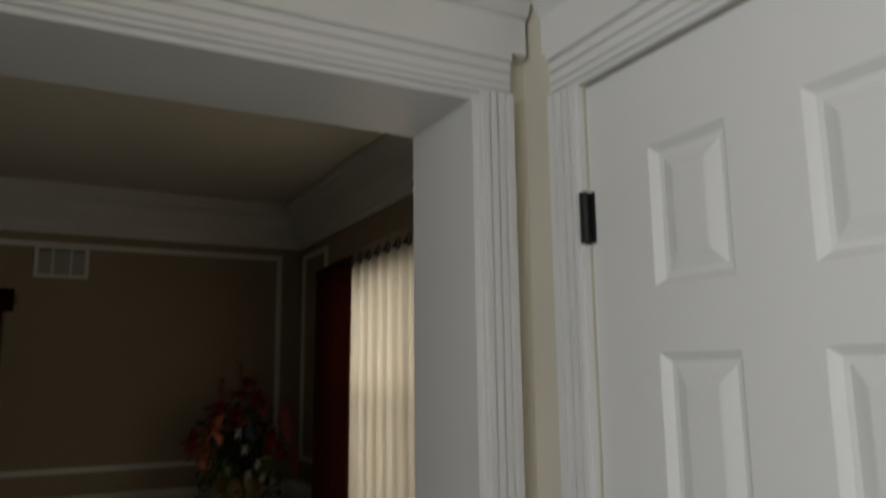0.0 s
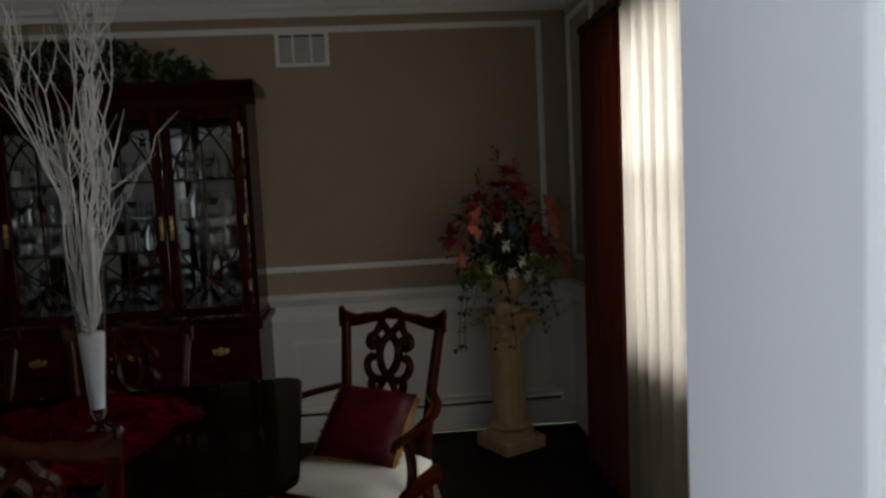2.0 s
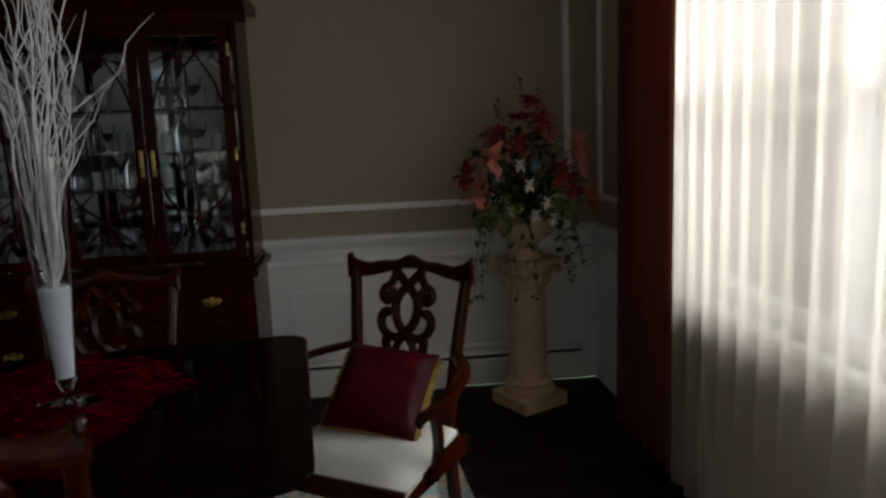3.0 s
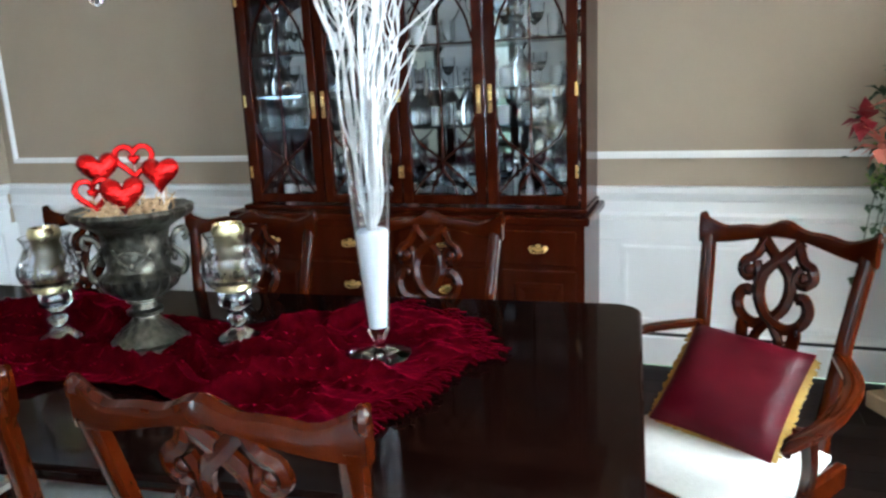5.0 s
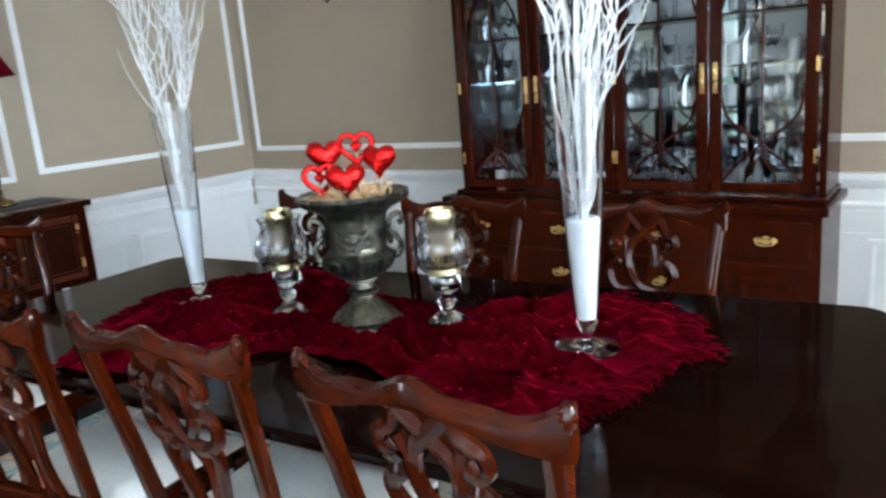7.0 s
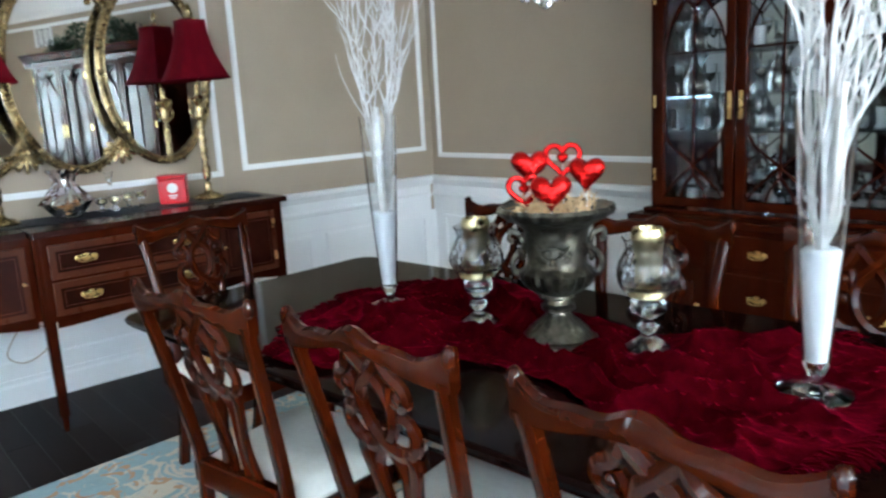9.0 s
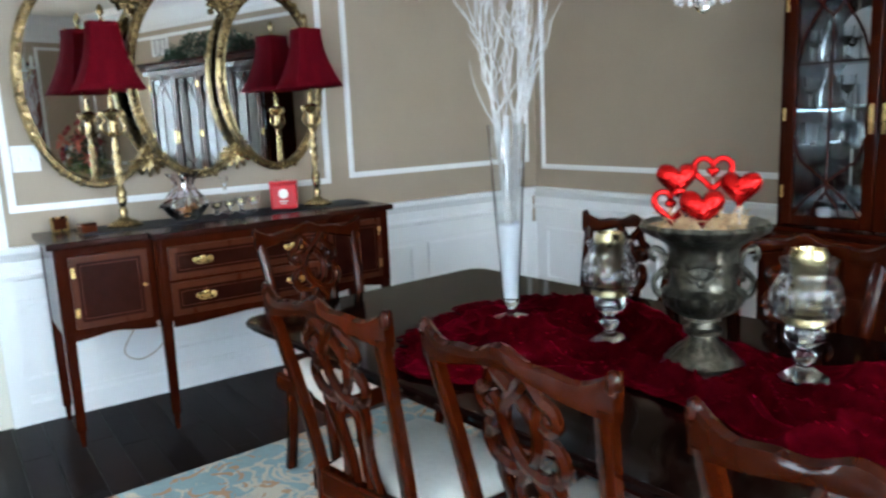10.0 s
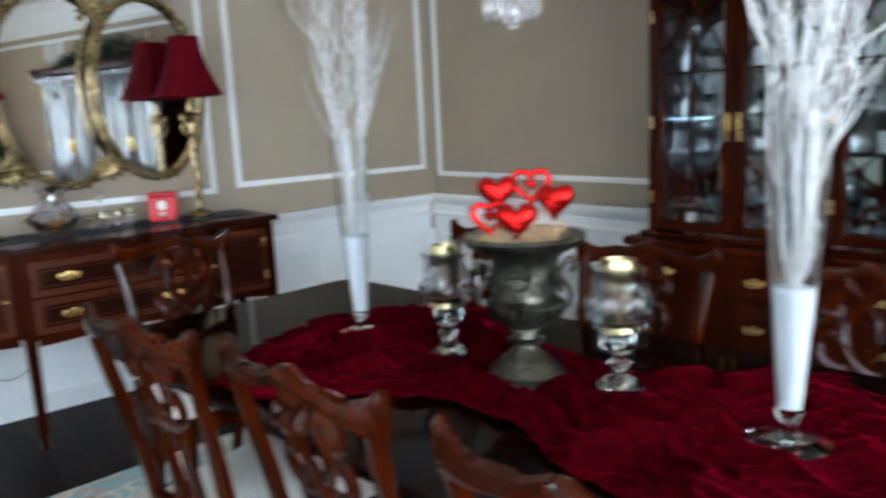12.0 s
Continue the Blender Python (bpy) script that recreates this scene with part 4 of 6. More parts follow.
NDOOR = 4
for k in range(NDOOR):
    x0 = CX0 + 0.03 + (CX1 - CX0 - 0.06) * k / NDOOR
    x1 = CX0 + 0.03 + (CX1 - CX0 - 0.06) * (k + 1) / NDOOR
    W, H, S = x1 - x0, UZ1 - UZ0 - 0.05, 0.050
    bm = boxes((0.003, S, -0.028, 0, 0, H), (W - S, W - 0.003, -0.028, 0, 0, H), (S, W - S, -0.028, 0, 0, S - 0.008), (S, W - S, -0.028, 0, H - S, H), bevel=0.004)
    d = part("door", bm, M_MAHOG, cab, m=pose(x0, UY + 0.028, UZ0 + 0.01))
    part("pane", boxes((S, W - S, -0.013, -0.009, S - 0.008, H - S)), M_PANE, d).visible_shadow = False
    bm = bmesh.new()
    cx, zl, zh, hw = W / 2, S - 0.008, H - S, W / 2 - S
    F = -0.02

    def bar(pts):
        sweep(bm, smooth_path([(x, F, z) for x, z in pts], 4), (0.0055, 0.006), n=6)
    bar([(cx, zl + 0.10), (cx, (zl + zh) / 2), (cx, zh - 0.12)])
    for s in (-1, 1):
        bar([(cx - s * hw, zl), (cx - s * hw * 0.55, zl + 0.08), (cx + s * hw * 0.15, zl + 0.17), (cx + s * hw * 0.8, zl + 0.25), (cx + s * hw, zl + 0.34)])
        bar([(cx - s * hw, zh - 0.30), (cx - s * hw * 0.8, zh - 0.20), (cx - s * hw * 0.35, zh - 0.09), (cx + s * hw * 0.1, zh)])
        bar([(cx, zh - 0.13), (cx + s * hw * 0.45, zh - 0.06), (cx + s * hw, zh - 0.02)])
        bar([(cx, zl + 0.11), (cx + s * hw * 0.3, zl + 0.05), (cx + s * hw * 0.4, zl)])
    part("tracery", bm, M_MAHOG, d, "gothic mahogany tracery", True)
    hx = W - 0.026 if k in (0, 2) else 0.026
    bm = boxes((hx - 0.009, hx + 0.009, -0.031, -0.028, 0.40, 0.52), bevel=0.001)
    ball(bm, (hx, -0.036, 0.45), 0.009, seg=8)
    part("handle", bm, M_BRASS, d, "brass escutcheon handle", True)
    ex = 0.006 if k in (0, 2) else W - 0.006
    for z in (0.12, 0.46, H - 0.14):
        part("hinge", boxes((ex - 0.006, ex + 0.006, -0.032, -0.028, z, z + 0.055)), M_BRASS, d, "brass hinge")


def bail_pull(parent, x, y, z, w=0.038, rot=0):
    """A brass bail pull on its shaped plate, standing out towards -y."""
    bm = bmesh.new()
    for px, pw, ph in ((-w, 0.014, 0.011), (0, 0.022, 0.017), (w, 0.014, 0.011)):
        ball(bm, (px * 0.75, 0, 0), 1.0, (pw * 1.1, 0.002, ph), 10)
    sweep(bm, smooth_path([(-w * 0.9, -0.006, 0.003), (-w * 0.8, -0.014, -0.012), (0, -0.016, -0.019), (w * 0.8, -0.014, -0.012), (w * 0.9, -0.006, 0.003)], 4), (0.0028, 0.0028), n=6)
    return part("handle", bm, M_BRASS, parent, "brass bail handle", True, pose(x, y, z, 0, 0, rot))


for k in range(NDOOR):
    cuts = (CX0 + 0.01, CX0 + 0.375, (CX0 + CX1) / 2, CX1 - 0.355, CX1 - 0.01)
    x0, x1 = cuts[k] + 0.012, cuts[k + 1] - 0.012
    dr = part("drawer", boxes((x0, x1, LY - 0.014, LY, 0.585, 0.735), bevel=0.005), M_MAHOG, cab)
    bail_pull(dr, (x0 + x1) / 2, LY - 0.016, 0.662)
    if k in (0, 3):
        lo = part("lower_door", boxes((x0, x1, LY - 0.014, LY, 0.11, 0.565), bevel=0.005), M_MAHOG, cab)
        bm = bmesh.new()
        rings = []
        for ins, dep in ((0.055, -0.0145), (0.06, -0.021), (0.075, -0.021), (0.10, -0.015)):
            rings.append([bm.verts.new((xx, LY + dep, zz)) for xx, zz in ((x0 + ins, 0.11 + ins), (x1 - ins, 0.11 + ins), (x1 - ins, 0.565 - ins), (x0 + ins, 0.565 - ins))])
        for a, b in zip(rings, rings[1:]):
            for q in range(4):
                bm.faces.new((a[q], a[(q + 1) % 4], b[(q + 1) % 4], b[q]))
        bm.faces.new(rings[-1])
        part("panel", bm, M_MAHOG, lo)
        part("handle", ball(bmesh.new(), (x0 + 0.03 if k else x1 - 0.03, LY - 0.024, 0.40), 0.012, seg=8), M_BRASS, lo, "brass knob", True)
    else:
        for z0, z1 in ((0.345, 0.565), (0.11, 0.325)):
            dr = part("drawer", boxes((x0, x1, LY - 0.014, LY, z0, z1), bevel=0.005), M_MAHOG, cab)
            bail_pull(dr, (x0 + x1) / 2, LY - 0.016, (z0 + z1) / 2 + 0.01)

# glass and china on the shelves
rnd = random.Random(11)
GOBLET = [(0.028, 0.0), (0.026, 0.004), (0.005, 0.012), (0.005, 0.06), (0.02, 0.075), (0.030, 0.10), (0.032, 0.14), (0.029, 0.14), (0.027, 0.10), (0.002, 0.078)]
TUMBLER = [(0.026, 0.0), (0.030, 0.002), (0.034, 0.10), (0.031, 0.10), (0.027, 0.01), (0.001, 0.009)]
BOWL = [(0.03, 0.0), (0.032, 0.006), (0.06, 0.03), (0.075, 0.065), (0.071, 0.066), (0.056, 0.034), (0.002, 0.012)]
DECANT = [(0.045, 0.0), (0.055, 0.02), (0.05, 0.09), (0.018, 0.15), (0.015, 0.19), (0.022, 0.20), (0.012, 0.205), (0.02, 0.23), (0.002, 0.25)]


def glass_thing(name, prof, m, mat, label, cat):
    return tagged(part(name, lathe(prof, 14), mat, m=m, smooth=True), label, cat, "glass and china in the cabinet")


for zi, z in enumerate((UZ0 + 0.001, 1.1705, 1.3305, 1.5305)):
    for k in range(4):
        xa = CX0 + 0.08 + 0.405 * k
        if zi > 1:
            pl = part("china_plate", lathe([(0.001, 0.0), (0.07, 0.002), (0.11, 0.014), (0.112, 0.017), (0.07, 0.008), (0.001, 0.006)], 28), M_CHINA, m=pose(xa + 0.16, -0.085, z + 0.115, 78, 0, 0), smooth=True)
            tagged(pl, "white china plate standing against the cabinet back", "plate", "glass and china in the cabinet")
        for j in range(11 if zi == 0 else 7):
            kind = rnd.random()
            x, y = xa + 0.005 + (0.033 if zi == 0 else 0.052) * j + rnd.uniform(-0.008, 0.008), -0.20 + 0.06 * (j % 3 - 1) + rnd.uniform(-0.015, 0.015)
            if kind < 0.5:
                glass_thing("goblet", GOBLET, pose(x, y, z), M_CRYSTAL, "clear stemmed crystal goblet", "glass")
            elif kind < 0.75:
                glass_thing("tumbler", TUMBLER, pose(x, y, z), M_CRYSTAL, "clear cut crystal tumbler", "glass")
            elif kind < 0.88:
                glass_thing("china_cup", TUMBLER, Matrix.Translation((x, y, z)) @ Matrix.Scale(0.8, 4), M_CHINA, "small white china cup", "cup")
            else:
                glass_thing("decanter", DECANT, pose(x, y, z), M_CRYSTAL, "cut crystal decanter with stopper", "decanter")

# ---- on the table: crumpled velvet runner ----
STAND = []
for sx, sy in ((3.484, -2.03), (2.275, -2.155), (2.615, -2.105), (3.085, -2.00), (2.895, -2.10)):
    q = TABLE.inverted() @ Vector((sx, sy, 0))
    STAND.append((q.x, q.y))


def make_runner():
    rnd = random.Random(21)
    nx, ny = 230, 96

    def along(table, t):
        for (a, p), (b, q) in zip(table, table[1:]):
            if t <= b:
                k = (t - a) / (b - a)
                k = k * k * (3 - 2 * k)
                return p + (q - p) * k
        return table[-1][1]
    left = ((-1, -0.49), (-0.4, -0.70), (0, -0.75), (0.5, -0.715), (1, -0.50))
    right = ((-1, 0.62), (-0.45, 0.76), (0, 0.80), (0.5, 0.76), (1, 0.58))
    front = ((0, -0.46), (0.12, -0.44), (0.30, -0.24), (0.45, -0.175), (0.58, -0.20), (0.8, -0.30), (1, -0.37))
    rear = ((0, 0.46), (0.12, 0.41), (0.3, 0.30), (0.5, 0.22), (0.65, 0.22), (0.8, 0.32), (1, 0.44))
    bm = bmesh.new()
    g = []
    for i in range(nx + 1):
        u = i / nx
        row = []
        lo, hi = along(front, u), along(rear, u)
        for j in range(ny + 1):
            v = -1 + 2 * j / ny
            x0, x1 = along(left, v), along(right, v)
            x = x0 + (x1 - x0) * u + 0.012 * noise.noise(Vector((v * 6, u * 2, 7.7))) + 0.07 * u ** 4 * noise.noise(Vector((v * 3.4, 1.1, 3.7)))
            y = lo + (hi - lo) * (v + 1) / 2 + 0.018 * noise.noise(Vector((u * 9, v, 2.2)))
            # folds run along the cloth and gather where it narrows
            wob = 0.8 * noise.noise(Vector((u * 4.0, v * 1.5, 5.1)))
            r1 = 1 - abs(noise.noise(Vector((u * 3.6, v * 3.4 + wob, 0.3)))) * 2.2
            r2 = 1 - abs(noise.noise(Vector((u * 13 + wob, v * 9.5 + 2 * wob, 4.4)))) * 2.2
            r3 = 1 - abs(noise.noise(Vector((x * 34, y * 46, 9.1)))) * 2.0
            ruck = 0.046 * max(0, r1) ** 2.6 + 0.022 * max(0, r2) ** 2.4 + 0.002 * max(0, r3)
            near = min((x + 0.02 - px) ** 2 + (y - 0.02 - py) ** 2 for px, py in STAND)
            rim = min(1, 0.25 + 6 * min(u, 1 - u, (v + 1) / 2, (1 - v) / 2))
            z = 0.004 + ruck * rim * (1 - math.exp(-(near / 0.0095) ** 4))
            row.append(bm.verts.new((x, y, z)))
        g.append(row)
    for i in range(nx):
        for j in range(ny):
            bm.faces.new((g[i][j], g[i + 1][j], g[i + 1][j + 1], g[i][j + 1]))
    r = thing("table_runner", TABLE @ pose(0.02, -0.02, TZ), "crumpled maroon velvet table runner with ragged fringe", "table runner")
    edge_pts = [[tuple(g[nx][j].co) for j in range(ny + 1)], [tuple(g[0][j].co) for j in range(ny + 1)]]
    cl = part("cloth", bm, M_VELVET, r, smooth=True)
    md = cl.modifiers.new("thick", 'SOLIDIFY')
    md.thickness, md.offset = 0.003, 0.0
    for e, s in zip(edge_pts, (1, -1)):
        bm = bmesh.new()
        for p, q in zip(e, e[1:]):
            for k in range(3):
                t = rnd.random()
                a = Vector(p).lerp(Vector(q), t)
                L = rnd.uniform(0.02, 0.05)
                b = a + Vector((s * L, rnd.uniform(-0.02, 0.02), rnd.uniform(-0.002, 0.012)))
                c = b + Vector((s * L * 0.5, rnd.uniform(-0.02, 0.02), 0))
                c.z = max(0.004, c.z - 0.006)
                sweep(bm, [a, b, c], (0.0035, 0.003), up=(0, 0, 1), n=4)
        part("fringe", bm, M_VELVET, r, "frayed maroon fringe")
    return r


make_runner()
RZ = TOPZ + 0.012


def branches(vase, rnd, n, top, base_z, spread, rmax=0.0050):
    """White painted twigs that stand in a vase and fan out."""
    for k in range(n):
        a = rnd.uniform(0, 2 * math.pi)
        lean = rnd.uniform(0.15, 1.0) * spread
        p = [Vector((rnd.uniform(-0.010, 0.010), rnd.uniform(-0.010, 0.010), base_z))]
        h = rnd.uniform(0.5, 1.0) * top
        steps = 13
        wx, wy = rnd.uniform(0, 6), rnd.uniform(0, 6)
        for s in range(1, steps + 1):
            t = s / steps
            rr = 0.012 + (0.030 * min(1, t * 2.5) + lean * max(0, t - 0.28) ** 1.25)
            c = 0.017 * min(1, 2.0 * t)
            p.append(Vector((rr * math.cos(a + 0.3 * t) + c * math.sin(9 * t + wx) + rnd.uniform(-0.6, 0.6) * c, rr * math.sin(a + 0.3 * t) + c * math.sin(8 * t + wy) + rnd.uniform(-0.6, 0.6) * c, base_z + (h - base_z) * t)))
        r0 = rnd.uniform(0.6, 1.0) * rmax
        stem = part("twig", sweep(bmesh.new(), smooth_path(p, 2), lambda t, r0=r0: (r0 * (1 - 0.72 * t), r0 * (1 - 0.72 * t)), up=(0.2, 1, 0.1), n=5), M_TWIG, vase, smooth=True)
        for b in range(5):
            i = rnd.randrange(5, steps)
            q = p[i]
            d = (p[i] - p[i - 1]).normalized()
            out = Vector((rnd.uniform(-1, 1), rnd.uniform(-1, 1), 0.2)).normalized()
            L = rnd.uniform(0.08, 0.26)
            pts = [q, q + d * L * 0.35 + out * L * rnd.uniform(0.15, 0.3), q + d * L * 0.7 + out * L * rnd.uniform(0.12, 0.3), q + d * L + out * L * rnd.uniform(0.25, 0.5)]
            part("shoot", sweep(bmesh.new(), smooth_path(pts, 2), lambda t, r0=r0: (r0 * 0.6 * (1 - 0.75 * t), r0 * 0.6 * (1 - 0.75 * t)), up=(0.2, 1, 0.1), n=4), M_TWIG, stem, smooth=True)


def tall_vase(x, y, sd, nb, spread):
    v = thing("trumpet_vase", pose(x, y, RZ - 0.004), "tall clear glass trumpet vase with white sand and white twigs", "vase", "tall vases on the table")
    out = [(0.070, 0.0), (0.072, 0.004), (0.045, 0.012), (0.014, 0.022), (0.012, 0.035), (0.020, 0.050), (0.024, 0.060), (0.040, 0.30), (0.054, 0.55), (0.056, 0.575)]
    inn = [(0.053, 0.575), (0.051, 0.55), (0.037, 0.30), (0.021, 0.070), (0.002, 0.062)]
    part("glass", lathe(out + inn, 30), M_GLASS, v, "clear glass", True)
    part("sand", lathe([(0.001, 0.068), (0.019, 0.070), (0.036, 0.288), (0.030, 0.294), (0.001, 0.290)], 24), M_SAND, v, "packed white sand", True)
    branches(v, random.Random(sd), nb, 1.55, 0.285, spread)
    bm = sweep(bmesh.new(), smooth_path([(0.004, 0.0, 0.29), (0.024, -0.020, 0.42), (0.036, -0.030, 0.60)], 4), (0.0075, 0.0075), n=8)
    part("stalk", bm, M_TWIG, v, "thick white painted stalk", True)
    return v


tall_vase(3.484, -2.03, 31, 20, 0.25)
tall_vase(2.275, -2.155, 32, 14, 0.115)


def hurricane(x, y, yaw):
    h = thing("candle_hurricane", pose(x, y, RZ - 0.004, 0, 0, yaw), "cut-crystal footed hurricane with a gold pillar candle", "candle holder", "crystal hurricanes on the table")
    fl = lambda a, k: 1 + 0.06 * math.cos(9 * a + 0.6 * k)
    part("foot", lathe([(0.052, 0.0), (0.053, 0.006), (0.036, 0.016), (0.018, 0.028), (0.014, 0.036), (0.022, 0.046), (0.024, 0.056), (0.013, 0.066), (0.013, 0.074), (0.030, 0.086), (0.038, 0.092), (0.038, 0.118), (0.034, 0.124)], 20, flute=fl), M_CRYSTAL, h, "faceted crystal foot", True)
    outer = [(0.036, 0.125), (0.050, 0.134), (0.061, 0.147), (0.069, 0.162), (0.073, 0.178), (0.072, 0.195), (0.066, 0.213), (0.057, 0.230), (0.052, 0.244), (0.054, 0.257), (0.061, 0.270)]
    inner = [(r - 0.004, z) for r, z in outer[:2:-1]] + [(0.002, 0.140)]
    part("shade", lathe(outer + inner, 44, flute=lambda a, k: 1 + (0.045 * abs(math.sin(5.5 * a + 0.55 * k)) * abs(math.cos(5.5 * a - 0.55 * k)) if 1 <= k <= 7 else 0)), M_CRYSTAL, h, "diamond-cut crystal bowl")
    bm = lathe([(0.002, 0.134), (0.032, 0.135), (0.034, 0.14), (0.035, 0.262), (0.039, 0.268), (0.039, 0.282), (0.035, 0.288), (0.035, 0.292), (0.028, 0.292), (0.024, 0.272), (0.002, 0.270)], 26)
    part("candle", bm, M_CANDLE, h, "gold foil pillar candle", True)
    part("wick", lathe([(0.0015, 0.268), (0.0012, 0.285)], 6), M_BLACK, h)
    return h


hurricane(2.615, -2.105, 10)
hurricane(3.085, -2.00, 50)


# antique silver urn with foil hearts
urn = thing("pedestal_urn", pose(2.895, -2.10, RZ - 0.004, 0, 0, 22) @ Matrix.Diagonal((0.9, 0.9, 1, 1)), "antique silver footed urn with scrolled handles and relief", "urn")
URN = [(0.094, 0.014), (0.096, 0.022), (0.088, 0.028), (0.084, 0.036), (0.070, 0.043), (0.066, 0.050), (0.050, 0.060), (0.038, 0.072), (0.033, 0.082), (0.046, 0.087), (0.047, 0.096), (0.034, 0.101), (0.031, 0.114), (0.045, 0.119), (0.042, 0.126), (0.062, 0.136),
       (0.084, 0.152), (0.094, 0.170), (0.096, 0.184), (0.088, 0.194), (0.081, 0.200), (0.080, 0.212), (0.083, 0.236), (0.083, 0.262), (0.087, 0.288), (0.096, 0.298), (0.112, 0.308), (0.138, 0.320), (0.150, 0.328), (0.155, 0.338), (0.150, 0.347), (0.126, 0.340), (0.105, 0.325), (0.002, 0.318)]
lobes = lambda a, k: 1 + (0.10 * abs(math.sin(9 * a)) if 15 <= k <= 18 else (0.03 * math.sin(18 * a) if 4 <= k <= 6 or 27 <= k <= 30 else (0.02 * math.sin(7 * a + 2 * k) if 20 <= k <= 24 else 0)))
part("plinth", boxes((-0.098, 0.098, -0.098, 0.098, 0, 0.014), bevel=0.005), M_PEWTER, urn)
part("body", lathe(URN, 72, flute=lobes), M_PEWTER, urn, "embossed silver bowl", True)
for s in (0, 180):
    bm = bmesh.new()
    pts = smooth_path([(0.092, 0, 0.180), (0.125, 0, 0.178), (0.138, 0, 0.205), (0.120, 0, 0.228), (0.102, 0, 0.245), (0.112, 0, 0.275), (0.140, 0, 0.285), (0.146, 0, 0.265), (0.132, 0, 0.258)], 4)
    sweep(bm, pts, lambda t: (0.010 - 0.003 * t, 0.008), n=8)
    part("handle", bm, M_PEWTER, urn, "scrolled handle", True, pose(0, 0, 0, 0, 0, s + 20) @ Matrix.Diagonal((0.88, 0.9, 1, 1)))
for k in range(4):
    bm = bmesh.new()
    a0 = radians(90 * k + 10)
    pts = [((0.092) * math.cos(a0 + radians(t * 30)), 0.092 * math.sin(a0 + radians(t * 30)), 0.258 - 0.035 * math.sin(math.pi * (t + 1) / 2)) for t in [-1 + 2 * q / 10 for q in range(11)]]
    sweep(bm, pts, (0.006, 0.005), up=(0, 0, 1), n=6)
    pts = [((0.092) * math.cos(a0 + radians(t * 30)), 0.092 * math.sin(a0 + radians(t * 30)), 0.225 + 0.03 * math.cos(1.4 * t)) for t in [-1 + 2 * q / 10 for q in range(11)]]
    sweep(bm, pts, (0.004, 0.004), up=(0, 0, 1), n=6)
    ball(bm, (0.093 * math.cos(a0), 0.093 * math.sin(a0), 0.22), 0.012, (0.8, 0.8, 1), 8)
    part("swag", bm, M_PEWTER, urn, "raised swag relief", True)
bm = bmesh.new()
rnd = random.Random(9)
for k in range(150):
    a, r = rnd.uniform(0, 6.28), 0.10 * math.sqrt(rnd.random())
    p = Vector((r * math.cos(a), r * math.sin(a), 0.325 + rnd.uniform(0, 0.012)))
    d = Vector((rnd.uniform(-1, 1), rnd.uniform(-1, 1), rnd.uniform(0, 0.8))).normalized() * rnd.uniform(0.03, 0.06)
    q = p + d * 0.6 + Vector((rnd.uniform(-0.01, 0.01), rnd.uniform(-0.01, 0.01), 0.01))
    sweep(bm, [p, q, p + d], (0.0022, 0.0012), up=(0, 0, 1), n=4)
tagged(part("straw_filling", bm, M_STRAW, m=pose(2.895, -2.10, RZ - 0.004)), "pale straw filling in the urn", "straw", kind="stuff")


def heart_outline(n=28):
    out = []
    for k in range(n):
        t = 2 * math.pi * k / n
        out.append((16 * math.sin(t) ** 3 / 17, (13 * math.cos(t) - 5 * math.cos(2 * t) - 2 * math.cos(3 * t) - math.cos(4 * t)) / 17))
    return out


def heart_pick(x, y, z, size, yaw, hollow, tilt=0):
    h = thing("heart_pick", pose(x, y, RZ + 0.318), "red foil heart on a pick standing in the urn", "decoration", "foil hearts in the urn")
    top = z - RZ - 0.318
    part("pick", lathe([(0.002, -0.015), (0.002, top)], 6), M_PETWHITE, h)
    m = pose(0, 0, top, tilt, 0, yaw)
    o = heart_outline()
    bm = bmesh.new()
    if hollow:
        sweep(bm, [(px * size, 0, pz * size) for px, pz in o], (size * 0.17, size * 0.17), n=8, closed=True)
        part("heart", bm, M_REDFOIL, h, smooth=True, m=m)
        bm = bmesh.new()
        size *= 0.36
    rings = []
    for s, d in ((0.30, 1), (0.62, 0.85), (0.86, 0.55), (1.0, 0.0)):
        rings.append((s, d))
    front = [[bm.verts.new((px * size * s, -0.52 * size * d, pz * size * s)) for px, pz in o] for s, d in rings]
    back = [[bm.verts.new((px * size * s, 0.52 * size * d, pz * size * s)) for px, pz in o] for s, d in rings[:-1]] + [front[-1]]
    for rs in (front, back):
        for a, b in zip(rs, rs[1:]):
            for k in range(len(o)):
                bm.faces.new((a[k], a[(k + 1) % len(o)], b[(k + 1) % len(o)], b[k]))
        bm.faces.new(rs[0])
    part("inner_heart" if hollow else "heart", bm, M_REDFOIL, h, smooth=True, m=m)
    return h


VIEW = 38
for dx, dz, dd, size, hollow, tw in ((-0.060, 1.205, 0.02, 0.050, False, 15), (0.018, 1.218, 0.03, 0.044, True, 0), (0.074, 1.185, 0.00, 0.050, False, -25), (-0.072, 1.152, -0.03, 0.042, True, 25), (-0.008, 1.150, -0.06, 0.052, False, 5)):
    ax, ay = math.cos(radians(VIEW)), math.sin(radians(VIEW))
    heart_pick(2.895 + dx * ax - dd * ay, -2.10 + dx * ay + dd * ax, dz, size, VIEW + tw, hollow, -8)

